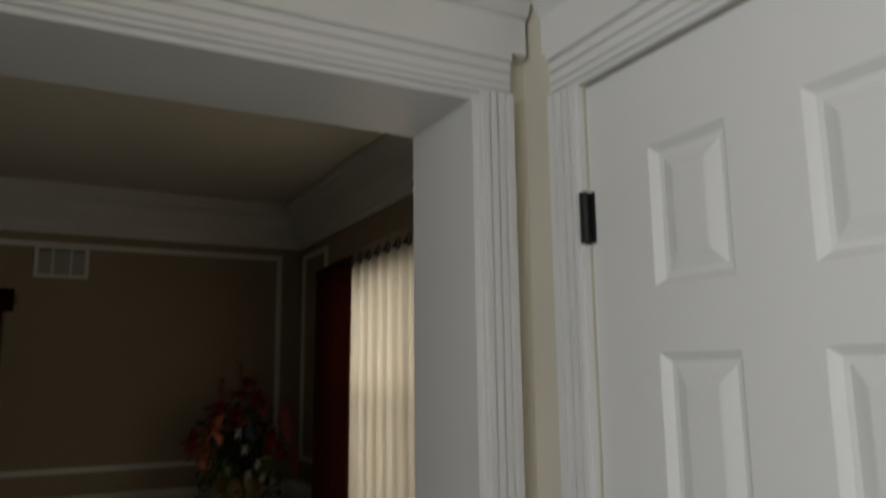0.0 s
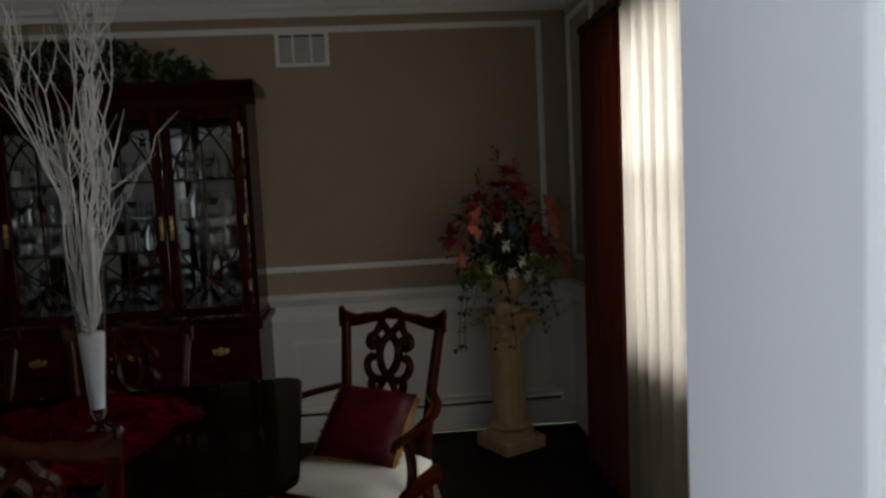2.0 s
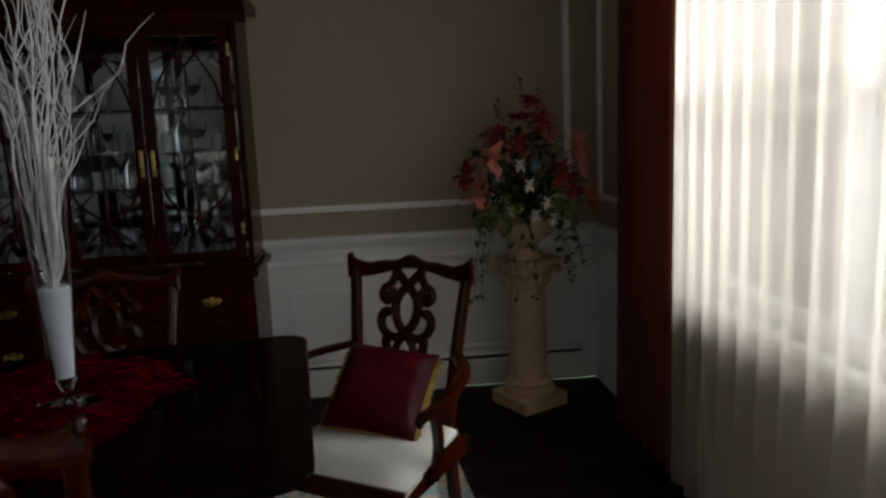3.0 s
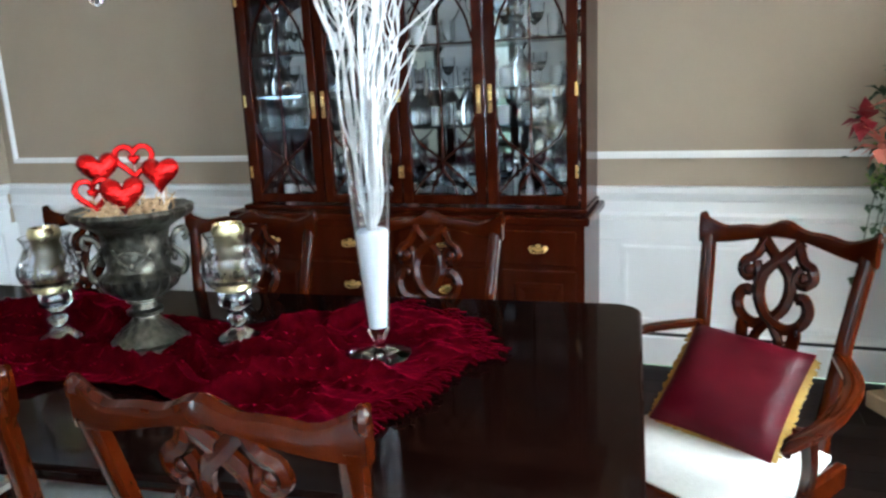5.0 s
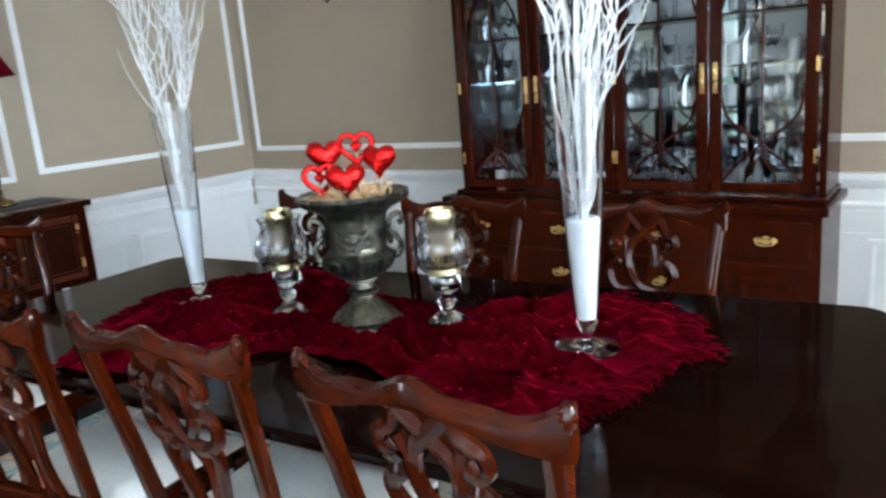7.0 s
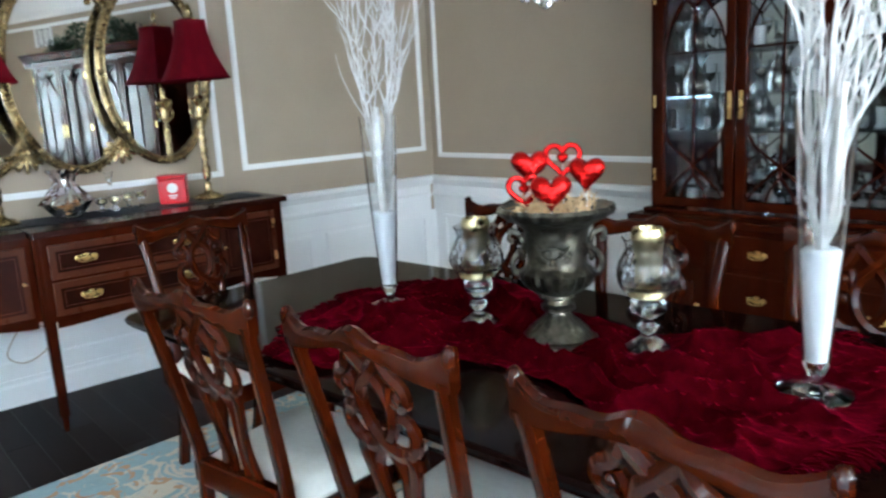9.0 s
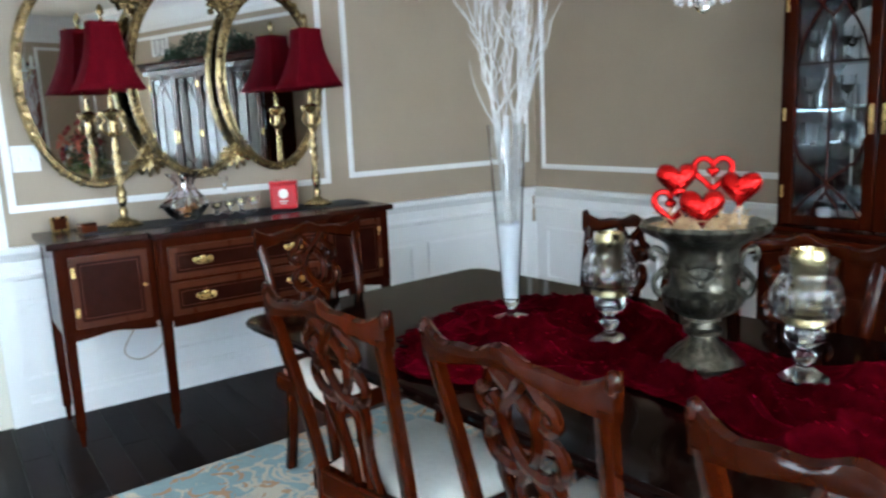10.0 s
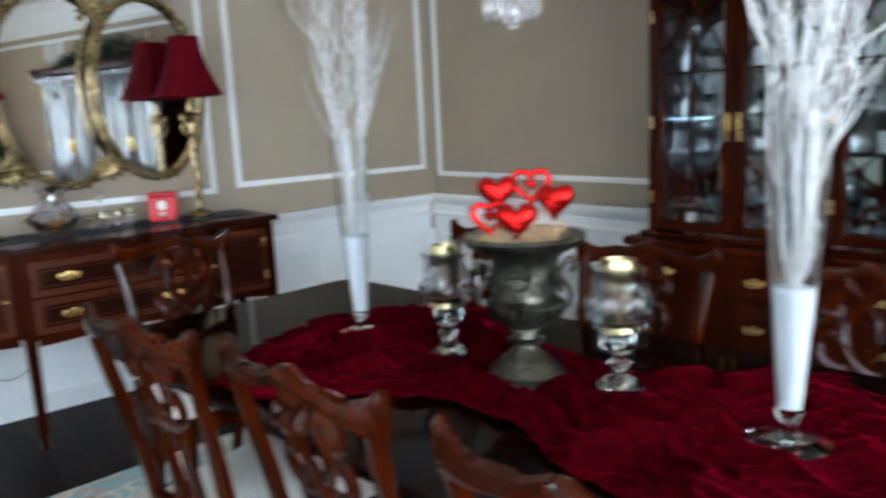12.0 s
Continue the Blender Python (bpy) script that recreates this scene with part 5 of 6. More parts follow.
# ---- chandelier, of which only the lowest drops hang into view ----
ch = thing("chandelier", pose(2.88, -2.1, -0.045), "brass chandelier with crystal drops over the table", "chandelier")
part("stem", lathe([(0.006, 1.74), (0.03, 1.76), (0.045, 1.82), (0.02, 1.88), (0.015, 2.0), (0.03, 2.06), (0.012, 2.12), (0.008, 2.30), (0.008, 2.62), (0.06, 2.685), (0.065, 2.723)], 20), M_BRASS, ch, smooth=True)
for k in range(6):
    a = radians(60 * k + 14)
    pts = smooth_path([(0.03, 0, 1.86), (0.12, 0, 1.80), (0.24, 0, 1.83), (0.30, 0, 1.92)], 5)
    part("arm", sweep(bmesh.new(), pts, (0.007, 0.007), n=8), M_BRASS, ch, smooth=True, m=pose(0, 0, 0, 0, 0, math.degrees(a)))
    part("candle_cup", lathe([(0.008, 1.915), (0.035, 1.925), (0.037, 1.93), (0.013, 1.935), (0.012, 2.01), (0.004, 2.02)], 14), M_CREAM, ch, smooth=True, m=pose(0.30 * math.cos(a), 0.30 * math.sin(a), 0))
    bm = bmesh.new()
    for q in range(9):
        t = q / 8
        ball(bm, (0.04 + 0.24 * t, 0, 1.86 - 0.10 * math.sin(math.pi * t) + 0.03 * t), 0.008, seg=6)
    ball(bm, (0.30, 0, 1.875), 0.016, (0.6, 0.6, 1.6), 6)
    part("bead_swag", bm, M_CRYSTAL, ch, "strung crystal beads", m=pose(0, 0, 0, 0, 0, math.degrees(a)))
def crystal_drop(x, y, z, r, stretch, seg=6):
    b = bmesh.new()
    ball(b, (x, y, z), r, stretch, seg)
    part("crystal_drop", b, M_CRYSTAL, ch)


for k in range(14):
    a = 2 * math.pi * k / 14
    crystal_drop(0.055 * math.cos(a), 0.055 * math.sin(a), 1.655, 0.014, (0.6, 0.6, 2.0))
    crystal_drop(0.035 * math.cos(a), 0.035 * math.sin(a), 1.70, 0.012, (0.7, 0.7, 1.6))
crystal_drop(0, 0, 1.64, 0.022, (1, 1, 1.5), 8)
part("drop_ring", lathe([(0.05, 1.688), (0.06, 1.69), (0.06, 1.698), (0.02, 1.745), (0.004, 1.75)], 20), M_BRASS, ch, smooth=True)

# ---- sideboard ----
SB = thing("sideboard", pose(0.035, -2.325, 0), "mahogany sideboard on tapered legs with satinwood banding and brass pulls", "sideboard")
SZ, SH, SD = 0.918, 0.86, 0.52


def front_x(y):
    return SD - 0.07 + 0.07 * (1 if abs(y) < 0.40 else 0)


for d in ((0, SD - 0.07, -0.81, -0.40, 0.51, SZ - 0.03), (0, SD, -0.398, 0.398, 0.51, SZ - 0.03), (0, SD - 0.07, 0.40, 0.81, 0.51, SZ - 0.03)):
    part("case", boxes(d, bevel=0.003), M_MAHOG, SB)
part("top", boxes((-0.005, SD - 0.045, -0.838, -0.43, SZ - 0.03, SZ), (-0.005, SD + 0.025, -0.428, 0.428, SZ - 0.03, SZ), (-0.005, SD - 0.045, 0.43, 0.838, SZ - 0.03, SZ), bevel=0.006), M_MAHDARK, SB, "dark moulded sideboard top")
for y in (-0.79, -0.40, 0.40, 0.79):
    xf = front_x(0 if abs(y) < 0.5 else 1) - 0.024
    for x in ((xf, 0.03) if abs(y) > 0.5 else (xf,)):
        pts = [(x, y, 0.0), (x, y, 0.07), (x, y, 0.075), (x, y, 0.51), (x, y, SZ - 0.03)]
        part("leg", sweep(bmesh.new(), pts, lambda t: (0.013 + 0.011 * min(1, t * 1.3) - (0.003 if t < 0.3 else 0), 0.013 + 0.011 * min(1, t * 1.3) - (0.003 if t < 0.3 else 0)), n=8, square=True), M_MAHOG, SB)


def inlay_front(name, y0, y1, z0, z1, x, knob=None, pulls=()):
    d = part(name, boxes((x, x + 0.010, y0, y1, z0, z1), bevel=0.003), M_BAND, SB, "satinwood-banded front")
    part("field", boxes((x + 0.010, x + 0.0125, y0 + 0.028, y1 - 0.028, z0 + 0.028, z1 - 0.028)), M_MAHDARK, d, "dark mahogany field")
    part("stringing", boxes((x + 0.0125, x + 0.0135, y0 + 0.040, y0 + 0.043, z0 + 0.04, z1 - 0.04), (x + 0.0125, x + 0.0135, y1 - 0.043, y1 - 0.040, z0 + 0.04, z1 - 0.04), (x + 0.0125, x + 0.0135, y0 + 0.043, y1 - 0.043, z0 + 0.04, z0 + 0.043), (x + 0.0125, x + 0.0135, y0 + 0.043, y1 - 0.043, z1 - 0.043, z1 - 0.04)), M_BAND, d)
    for y in pulls:
        bail_pull(d, x + 0.014, y, (z0 + z1) / 2 + 0.005, 0.045, 90)
    if knob is not None:
        part("knob", ball(bmesh.new(), (x + 0.02, knob, (z0 + z1) / 2), 0.010, seg=8), M_BRASS, d, "small brass knob", True)
        for z in (z0 + 0.05, z1 - 0.09):
            yk = y0 + 0.012 if knob > (y0 + y1) / 2 else y1 - 0.012
            part("hinge", boxes((x + 0.010, x + 0.013, yk - 0.008, yk + 0.008, z, z + 0.045)), M_BRASS, d, "brass hinge")


inlay_front("cupboard_door", -0.76, -0.445, 0.535, 0.85, SD - 0.07, knob=-0.465)
inlay_front("cupboard_door", 0.445, 0.76, 0.535, 0.85, SD - 0.07, knob=0.465)
inlay_front("drawer", -0.37, 0.37, 0.70, 0.85, SD, pulls=(-0.22, 0.22))
inlay_front("drawer", -0.37, 0.37, 0.535, 0.685, SD, pulls=(-0.22, 0.22))
for y0, y1, x in ((-0.79, -0.43, SD - 0.075), (-0.37, 0.37, SD - 0.005), (0.43, 0.79, SD - 0.075)):
    bm = bmesh.new()
    n = 16
    a = [bm.verts.new((x, y0 + (y1 - y0) * k / n, 0.51)) for k in range(n + 1)]
    b = [bm.verts.new((x, y0 + (y1 - y0) * k / n, 0.508 - 0.028 * abs(math.cos(math.pi * k / n)) ** 1.5 - 0.008 * (1 - math.cos(2 * math.pi * k / n)) / 2)) for k in range(n + 1)]
    for k in range(n):
        bm.faces.new((a[k], a[k + 1], b[k + 1], b[k]))
    ob = part("apron", bm, M_MAHOG, SB)
    md = ob.modifiers.new("thick", 'SOLIDIFY')
    md.thickness = 0.014
lace = part("lace_runner", boxes((0.03, 0.30, -0.72, 0.72, 0, 0.004), bevel=0.001), M_BLACKMARBLE, m=pose(0.06, -2.27, SZ + 0.0005))
tagged(lace, "black lace runner along the sideboard top", "runner")
cord = part("lamp_cord", sweep(bmesh.new(), smooth_path([(0.03, -2.70, 0.5), (0.05, -2.76, 0.40), (0.06, -2.83, 0.28), (0.05, -2.76, 0.22), (0.05, -2.66, 0.26), (0.04, -2.62, 0.34), (0.03, -2.68, 0.42), (0.025, -2.50, 0.47), (0.025, -2.3, 0.49)], 6), (0.003, 0.003), up=(1, 0, 0.1), n=6), M_CORD, smooth=True)
tagged(cord, "tan lamp cord looped under the sideboard", "cord")


def buffet_lamp(x, y):
    L = thing("table_lamp", pose(x, y, SZ + 0.005), "tall gilt candlestick lamp with burgundy bell shade on the sideboard", "lamp", "lamps on the sideboard")
    part("foot", lathe([(0.078, 0), (0.080, 0.008), (0.066, 0.016), (0.060, 0.024), (0.034, 0.032), (0.020, 0.045)], 24), M_GILT, L, smooth=True)
    tw = bmesh.new()
    n, rows = 12, 60
    rings = []
    prof = [(0.0, 0.018), (0.06, 0.020), (0.08, 0.012), (0.12, 0.022), (0.20, 0.024), (0.26, 0.014), (0.30, 0.018), (0.62, 0.015), (0.66, 0.010), (0.70, 0.022), (0.80, 0.018), (0.84, 0.034), (0.87, 0.040), (0.90, 0.014), (1.0, 0.010)]
    for r in range(rows + 1):
        t = r / rows
        for (t0, a), (t1, b) in zip(prof, prof[1:]):
            if t0 <= t <= t1:
                rad = a + (b - a) * (t - t0) / (t1 - t0)
                break
        fl = 0.22 if 0.30 < t < 0.64 else 0.04
        rings.append([tw.verts.new((rad * (1 + fl * math.cos(3 * (2 * math.pi * k / n + t * 24))) * math.cos(2 * math.pi * k / n), rad * (1 + fl * math.cos(3 * (2 * math.pi * k / n + t * 24))) * math.sin(2 * math.pi * k / n), 0.045 + 0.56 * t)) for k in range(n)])
    for a, b in zip(rings, rings[1:]):
        for k in range(n):
            tw.faces.new((a[k], a[(k + 1) % n], b[(k + 1) % n], b[k]))
    part("stem", tw, M_GILT, L, "twisted gilt stem", True)
    for s in (0, 180):
        pts = smooth_path([(0.012, 0, 0.42), (0.040, 0, 0.44), (0.052, 0, 0.47), (0.036, 0, 0.495), (0.050, 0, 0.52), (0.048, 0, 0.535), (0.034, 0, 0.53)], 4)
        part("scroll", sweep(bmesh.new(), pts, (0.006, 0.005), n=6), M_GILT, L, smooth=True, m=pose(0, 0, 0, 0, 0, 90 + s))
    # bell shade: square plan with cut corners
    bm = bmesh.new()
    rings = []
    for t in [k / 10 for k in range(11)]:
        r = 0.072 + 0.088 * t ** 1.9
        ring = []
        for k in range(24):
            a = 2 * math.pi * k / 24
            q = max(abs(math.cos(a)), abs(math.sin(a)))
            rr = r * (0.55 / q + 0.45) * 0.97
            ring.append(bm.verts.new((rr * math.cos(a), rr * math.sin(a), 0.93 - 0.30 * t)))
        rings.append(ring)
    for a, b in zip(rings, rings[1:]):
        for k in range(24):
            bm.faces.new((a[k], a[(k + 1) % 24], b[(k + 1) % 24], b[k]))
    ob = part("shade", bm, M_SHADE, L, "burgundy fabric bell shade", True)
    md = ob.modifiers.new("thick", 'SOLIDIFY')
    md.thickness = 0.003
    part("harp", sweep(bmesh.new(), smooth_path([(0.0, 0.0, 0.60), (0.05, 0, 0.68), (0.05, 0, 0.85), (0.0, 0, 0.935)], 4), (0.003, 0.003), n=6), M_BRASS, L)
    part("spider", boxes((-0.07, 0.07, -0.003, 0.003, 0.928, 0.934), (-0.003, 0.003, -0.07, -0.003, 0.928, 0.934), (-0.003, 0.003, 0.003, 0.07, 0.928, 0.934)), M_BRASS, L)
    part("finial", lathe([(0.006, 0.934), (0.012, 0.945), (0.008, 0.955), (0.018, 0.975), (0.012, 1.0), (0.003, 1.012)], 14), M_GILT, L, smooth=True)
    return L


buffet_lamp(0.20, -2.785)
buffet_lamp(0.20, -1.785)
tin = thing("tin_box", pose(0.20, -1.975, SZ + 0.005, 0, 0, -28), "red enamel gift tin with a pale crest", "tin")
part("body", boxes((-0.05, 0.05, -0.07, 0.07, 0, 0.13), bevel=0.008), M_REDTIN, tin)
part("lid", boxes((-0.052, 0.052, -0.072, 0.072, 0.13, 0.148), bevel=0.006), M_REDTIN, tin)
part("crest", lathe([(0.026, 0), (0.024, 0.002), (0.001, 0.003)], 18, m=Matrix.Translation((0.0505, 0, 0.082)) @ Matrix.Rotation(math.pi / 2, 4, 'Y')), M_PETWHITE, tin, "pale round crest")
part("label_bars", boxes((0.0502, 0.0515, -0.022, 0.022, 0.040, 0.046), (0.0502, 0.0515, -0.016, 0.016, 0.028, 0.033)), M_PETWHITE, tin, "pale bars of lettering")
dish = thing("crystal_basket", pose(0.22, -2.50, SZ + 0.005), "cut-crystal basket of sweets wrapped in clear film", "bowl")
part("bowl", lathe([(0.05, 0), (0.055, 0.006), (0.08, 0.03), (0.105, 0.065), (0.11, 0.075), (0.105, 0.076), (0.076, 0.034), (0.002, 0.012)], 28, flute=lambda a, k: 1 + 0.05 * math.cos(12 * a)), M_CRYSTAL, dish, smooth=True)
bm = bmesh.new()
rnd = random.Random(2)
for k in range(16):
    a, r = rnd.uniform(0, 6.28), 0.055 * math.sqrt(rnd.random())
    ball(bm, (r * math.cos(a), r * math.sin(a), 0.035 + rnd.uniform(0, 0.03)), 0.018, (1, 1, 0.8), 8)
part("sweets", bm, material("caramel", (0.40, 0.17, 0.04), (0.58, 0.28, 0.08), 20, 0.4), dish, "caramel coloured sweets", True)
bm = bmesh.new()
rings = []
for j in range(9):
    t = j / 8
    r = 0.10 * (1 - t) ** 1.3 + 0.012 + 0.06 * max(0, t - 0.62) / 0.38
    rings.append([bm.verts.new((r * (1 + 0.18 * math.sin(7 * a + 3 * t)) * math.cos(a), r * (1 + 0.18 * math.sin(7 * a + 3 * t)) * math.sin(a), 0.07 + 0.16 * t)) for a in [2 * math.pi * k / 36 for k in range(36)]])
for a, b in zip(rings, rings[1:]):
    for k in range(36):
        bm.faces.new((a[k], a[(k + 1) % 36], b[(k + 1) % 36], b[k]))
part("film_wrap", bm, pane_material("clear_film", (0.93, 0.88, 0.92)), dish, "gathered clear film")
for k, (y, h) in enumerate(((-2.33, 0.05), (-2.27, 0.055), (-2.20, 0.06), (-2.14, 0.065))):
    t = thing("votive_candle", pose(0.16 + 0.02 * (k % 2), y, SZ + 0.005), "small crystal votive holder with a gold candle", "candle holder", "votives on the sideboard")
    part("holder", lathe([(0.024, 0), (0.012, 0.01), (0.010, 0.03), (0.026, h - 0.01), (0.03, h + 0.02), (0.027, h + 0.02), (0.022, h - 0.006), (0.002, h - 0.014)], 16), M_CRYSTAL, t, smooth=True)
    part("candle", lathe([(0.017, h - 0.008), (0.018, h + 0.012), (0.002, h + 0.014)], 14), M_CANDLE, t, smooth=True)
bs = thing("bud_vase", pose(0.10, -2.26, SZ + 0.005), "slim clear glass bud vase", "vase")
part("glass", lathe([(0.028, 0), (0.028, 0.004), (0.008, 0.012), (0.007, 0.10), (0.012, 0.15), (0.024, 0.19), (0.022, 0.19), (0.010, 0.15), (0.001, 0.13)], 16), M_GLASS, bs, smooth=True)
bx = thing("trinket_box", pose(0.26, -2.96, SZ + 0.001, 0, 0, 12), "small brown wooden trinket box", "box")
part("body", boxes((-0.03, 0.03, -0.035, 0.035, 0, 0.035), bevel=0.004), M_BAND, bx)
part("lid", boxes((-0.031, 0.031, -0.036, 0.036, 0.035, 0.045), bevel=0.004), M_CHERRY, bx)
bf = thing("brass_frame", pose(0.10, -3.05, SZ + 0.001, 0, 0, 20), "small standing brass picture frame", "frame")
part("frame", boxes((0, 0.008, -0.04, -0.03, 0, 0.07), (0, 0.008, 0.03, 0.04, 0, 0.07), (0, 0.008, -0.03, 0.03, 0, 0.01), (0, 0.008, -0.03, 0.03, 0.06, 0.07)), M_BRASS, bf)
part("picture", boxes((0.002, 0.005, -0.03, 0.03, 0.01, 0.06)), M_BAND, bf)

# ---- triple oval mirror in one gilt frame ----
mir = thing("triple_mirror", pose(0.012, -2.41, 1.60), "three linked oval mirrors in one ornate gilt frame", "mirror")
rnd = random.Random(17)
for cy, ry, rz, off in ((-0.425, 0.315, 0.48, 0.0), (0.045, 0.31, 0.47, 0.016), (0.475, 0.30, 0.46, 0.0)):
    turn = pose(0.034 + off, cy, 0, 0, 0, 9.0)
    bm = bmesh.new()
    c = bm.verts.new((0.006, 0, 0))
    e = [bm.verts.new((0.006, (ry - 0.012) * math.cos(a), (rz - 0.012) * math.sin(a))) for a in [2 * math.pi * k / 48 for k in range(48)]]
    for k in range(48):
        bm.faces.new((c, e[k], e[(k + 1) % 48]))
    part("mirror_glass", bm, M_MIRROR, mir, "oval mirror glass", m=turn)
    bm = bmesh.new()
    pts = [(0.010, ry * math.cos(a), rz * math.sin(a)) for a in [2 * math.pi * k / 72 for k in range(72)]]
    sweep(bm, pts, (0.021, 0.020), up=(1, 0, 0), n=8, closed=True)
    pts = [(0.026, (ry - 0.017) * math.cos(a), (rz - 0.017) * math.sin(a)) for a in [2 * math.pi * k / 60 for k in range(60)]]
    sweep(bm, pts, (0.005, 0.006), up=(1, 0, 0), n=6, closed=True)
    for k in range(70):
        a = 2 * math.pi * k / 70
        o = rnd.uniform(-0.012, 0.014)
        ball(bm, (0.022, (ry + o) * math.cos(a), (rz + o) * math.sin(a)), rnd.uniform(0.009, 0.017), (0.9, 1, 1.3), 6)
    part("frame", bm, M_GILT, mir, "beaded gilt oval frame", True, m=turn)
for cy, z in ((-0.20, -0.46), (0.245, -0.45), (-0.20, 0.46), (0.245, 0.45)):
    bm = bmesh.new()
    s = -1 if z < 0 else 1
    for q in range(7):
        a = radians(-75 + 25 * q)
        L = 0.085 - 0.006 * abs(q - 3)
        pts = smooth_path([(0.03, cy, z * 0.80), (0.045, cy + 0.5 * L * math.sin(a), z * 0.80 + s * 0.6 * L * math.cos(a)), (0.035, cy + 1.25 * L * math.sin(a), z * 0.80 + s * 1.1 * L * math.cos(a)), (0.03, cy + 1.1 * L * math.sin(a), z * 0.80 + s * 0.8 * L * math.cos(a))], 3)
        sweep(bm, pts, (0.010, 0.008), up=(1, 0, 0), n=6)
    for q in range(10):
        ball(bm, (0.04, cy + rnd.uniform(-0.07, 0.07), z * 0.86 + rnd.uniform(-0.05, 0.05)), rnd.uniform(0.012, 0.02), seg=6)
    part("crest", bm, M_GILT, mir, "carved gilt foliage", True)

# ---- pedestal with flowers ----
ped = thing("column_pedestal", pose(4.985, -0.34, 0, 0, 0, 28), "faux travertine fluted column pedestal", "pedestal")
part("plinth", boxes((-0.135, 0.135, -0.135, 0.135, 0, 0.07), bevel=0.008), M_PED, ped)
part("base_torus", lathe([(0.125, 0.07), (0.130, 0.085), (0.125, 0.10), (0.108, 0.108), (0.108, 0.115), (0.116, 0.125), (0.108, 0.137), (0.098, 0.145)], 28), M_PED, ped, smooth=True)
part("shaft", lathe([(0.094, 0.145), (0.094, 0.16), (0.092, 0.58), (0.094, 0.60)], 80, flute=lambda a, k: 1 - (0.055 * max(0, math.cos(16 * a)) if 0 < k < 3 else 0)), M_PED, ped, "fluted column shaft", True)
cap = part("capital", lathe([(0.096, 0.60), (0.104, 0.61), (0.096, 0.62), (0.10, 0.66), (0.125, 0.715), (0.13, 0.72)], 28), M_PED, ped, "carved leaf capital", True)
for k in range(12):
    a = 2 * math.pi * k / 12
    part("carved_leaf", ball(bmesh.new(), (0.108 * math.cos(a), 0.108 * math.sin(a), 0.655), 0.024, (0.8, 0.8, 1.5), 8), M_PED, cap, smooth=True)
for k in range(4):
    a = math.pi / 4 + math.pi / 2 * k
    part("volute", ball(bmesh.new(), (0.145 * math.cos(a), 0.145 * math.sin(a), 0.695), 0.030, (1, 1, 0.9), 10), M_PED, cap, smooth=True)
part("abacus", boxes((-0.13, 0.13, -0.13, 0.13, 0.72, 0.75), bevel=0.006), M_PED, ped)
pot = thing("planter_bowl", pose(4.985, -0.34, 0.751), "faux travertine footed planter on the column", "planter")
part("bowl", lathe([(0.078, 0), (0.08, 0.012), (0.05, 0.03), (0.04, 0.05), (0.07, 0.075), (0.12, 0.11), (0.155, 0.17), (0.165, 0.20), (0.16, 0.205), (0.14, 0.19), (0.002, 0.17)], 32, flute=lambda a, k: 1 + (0.02 * math.cos(14 * a) if 4 <= k <= 6 else 0)), M_PED, pot, smooth=True)


def petal(bm, p, d, L, w, cup=0.25):
    d = d.normalized()
    side = d.cross(Vector((0.13, 0.21, 1))).normalized()
    up = side.cross(d)
    c = [bm.verts.new(p), bm.verts.new(p + d * L * 0.5 + side * w + up * L * cup * 0.4), bm.verts.new(p + d * L - up * L * cup), bm.verts.new(p + d * L * 0.5 - side * w + up * L * cup * 0.4)]
    m = bm.verts.new(p + d * L * 0.55)
    for k in range(4):
        bm.faces.new((c[k], c[(k + 1) % 4], m))


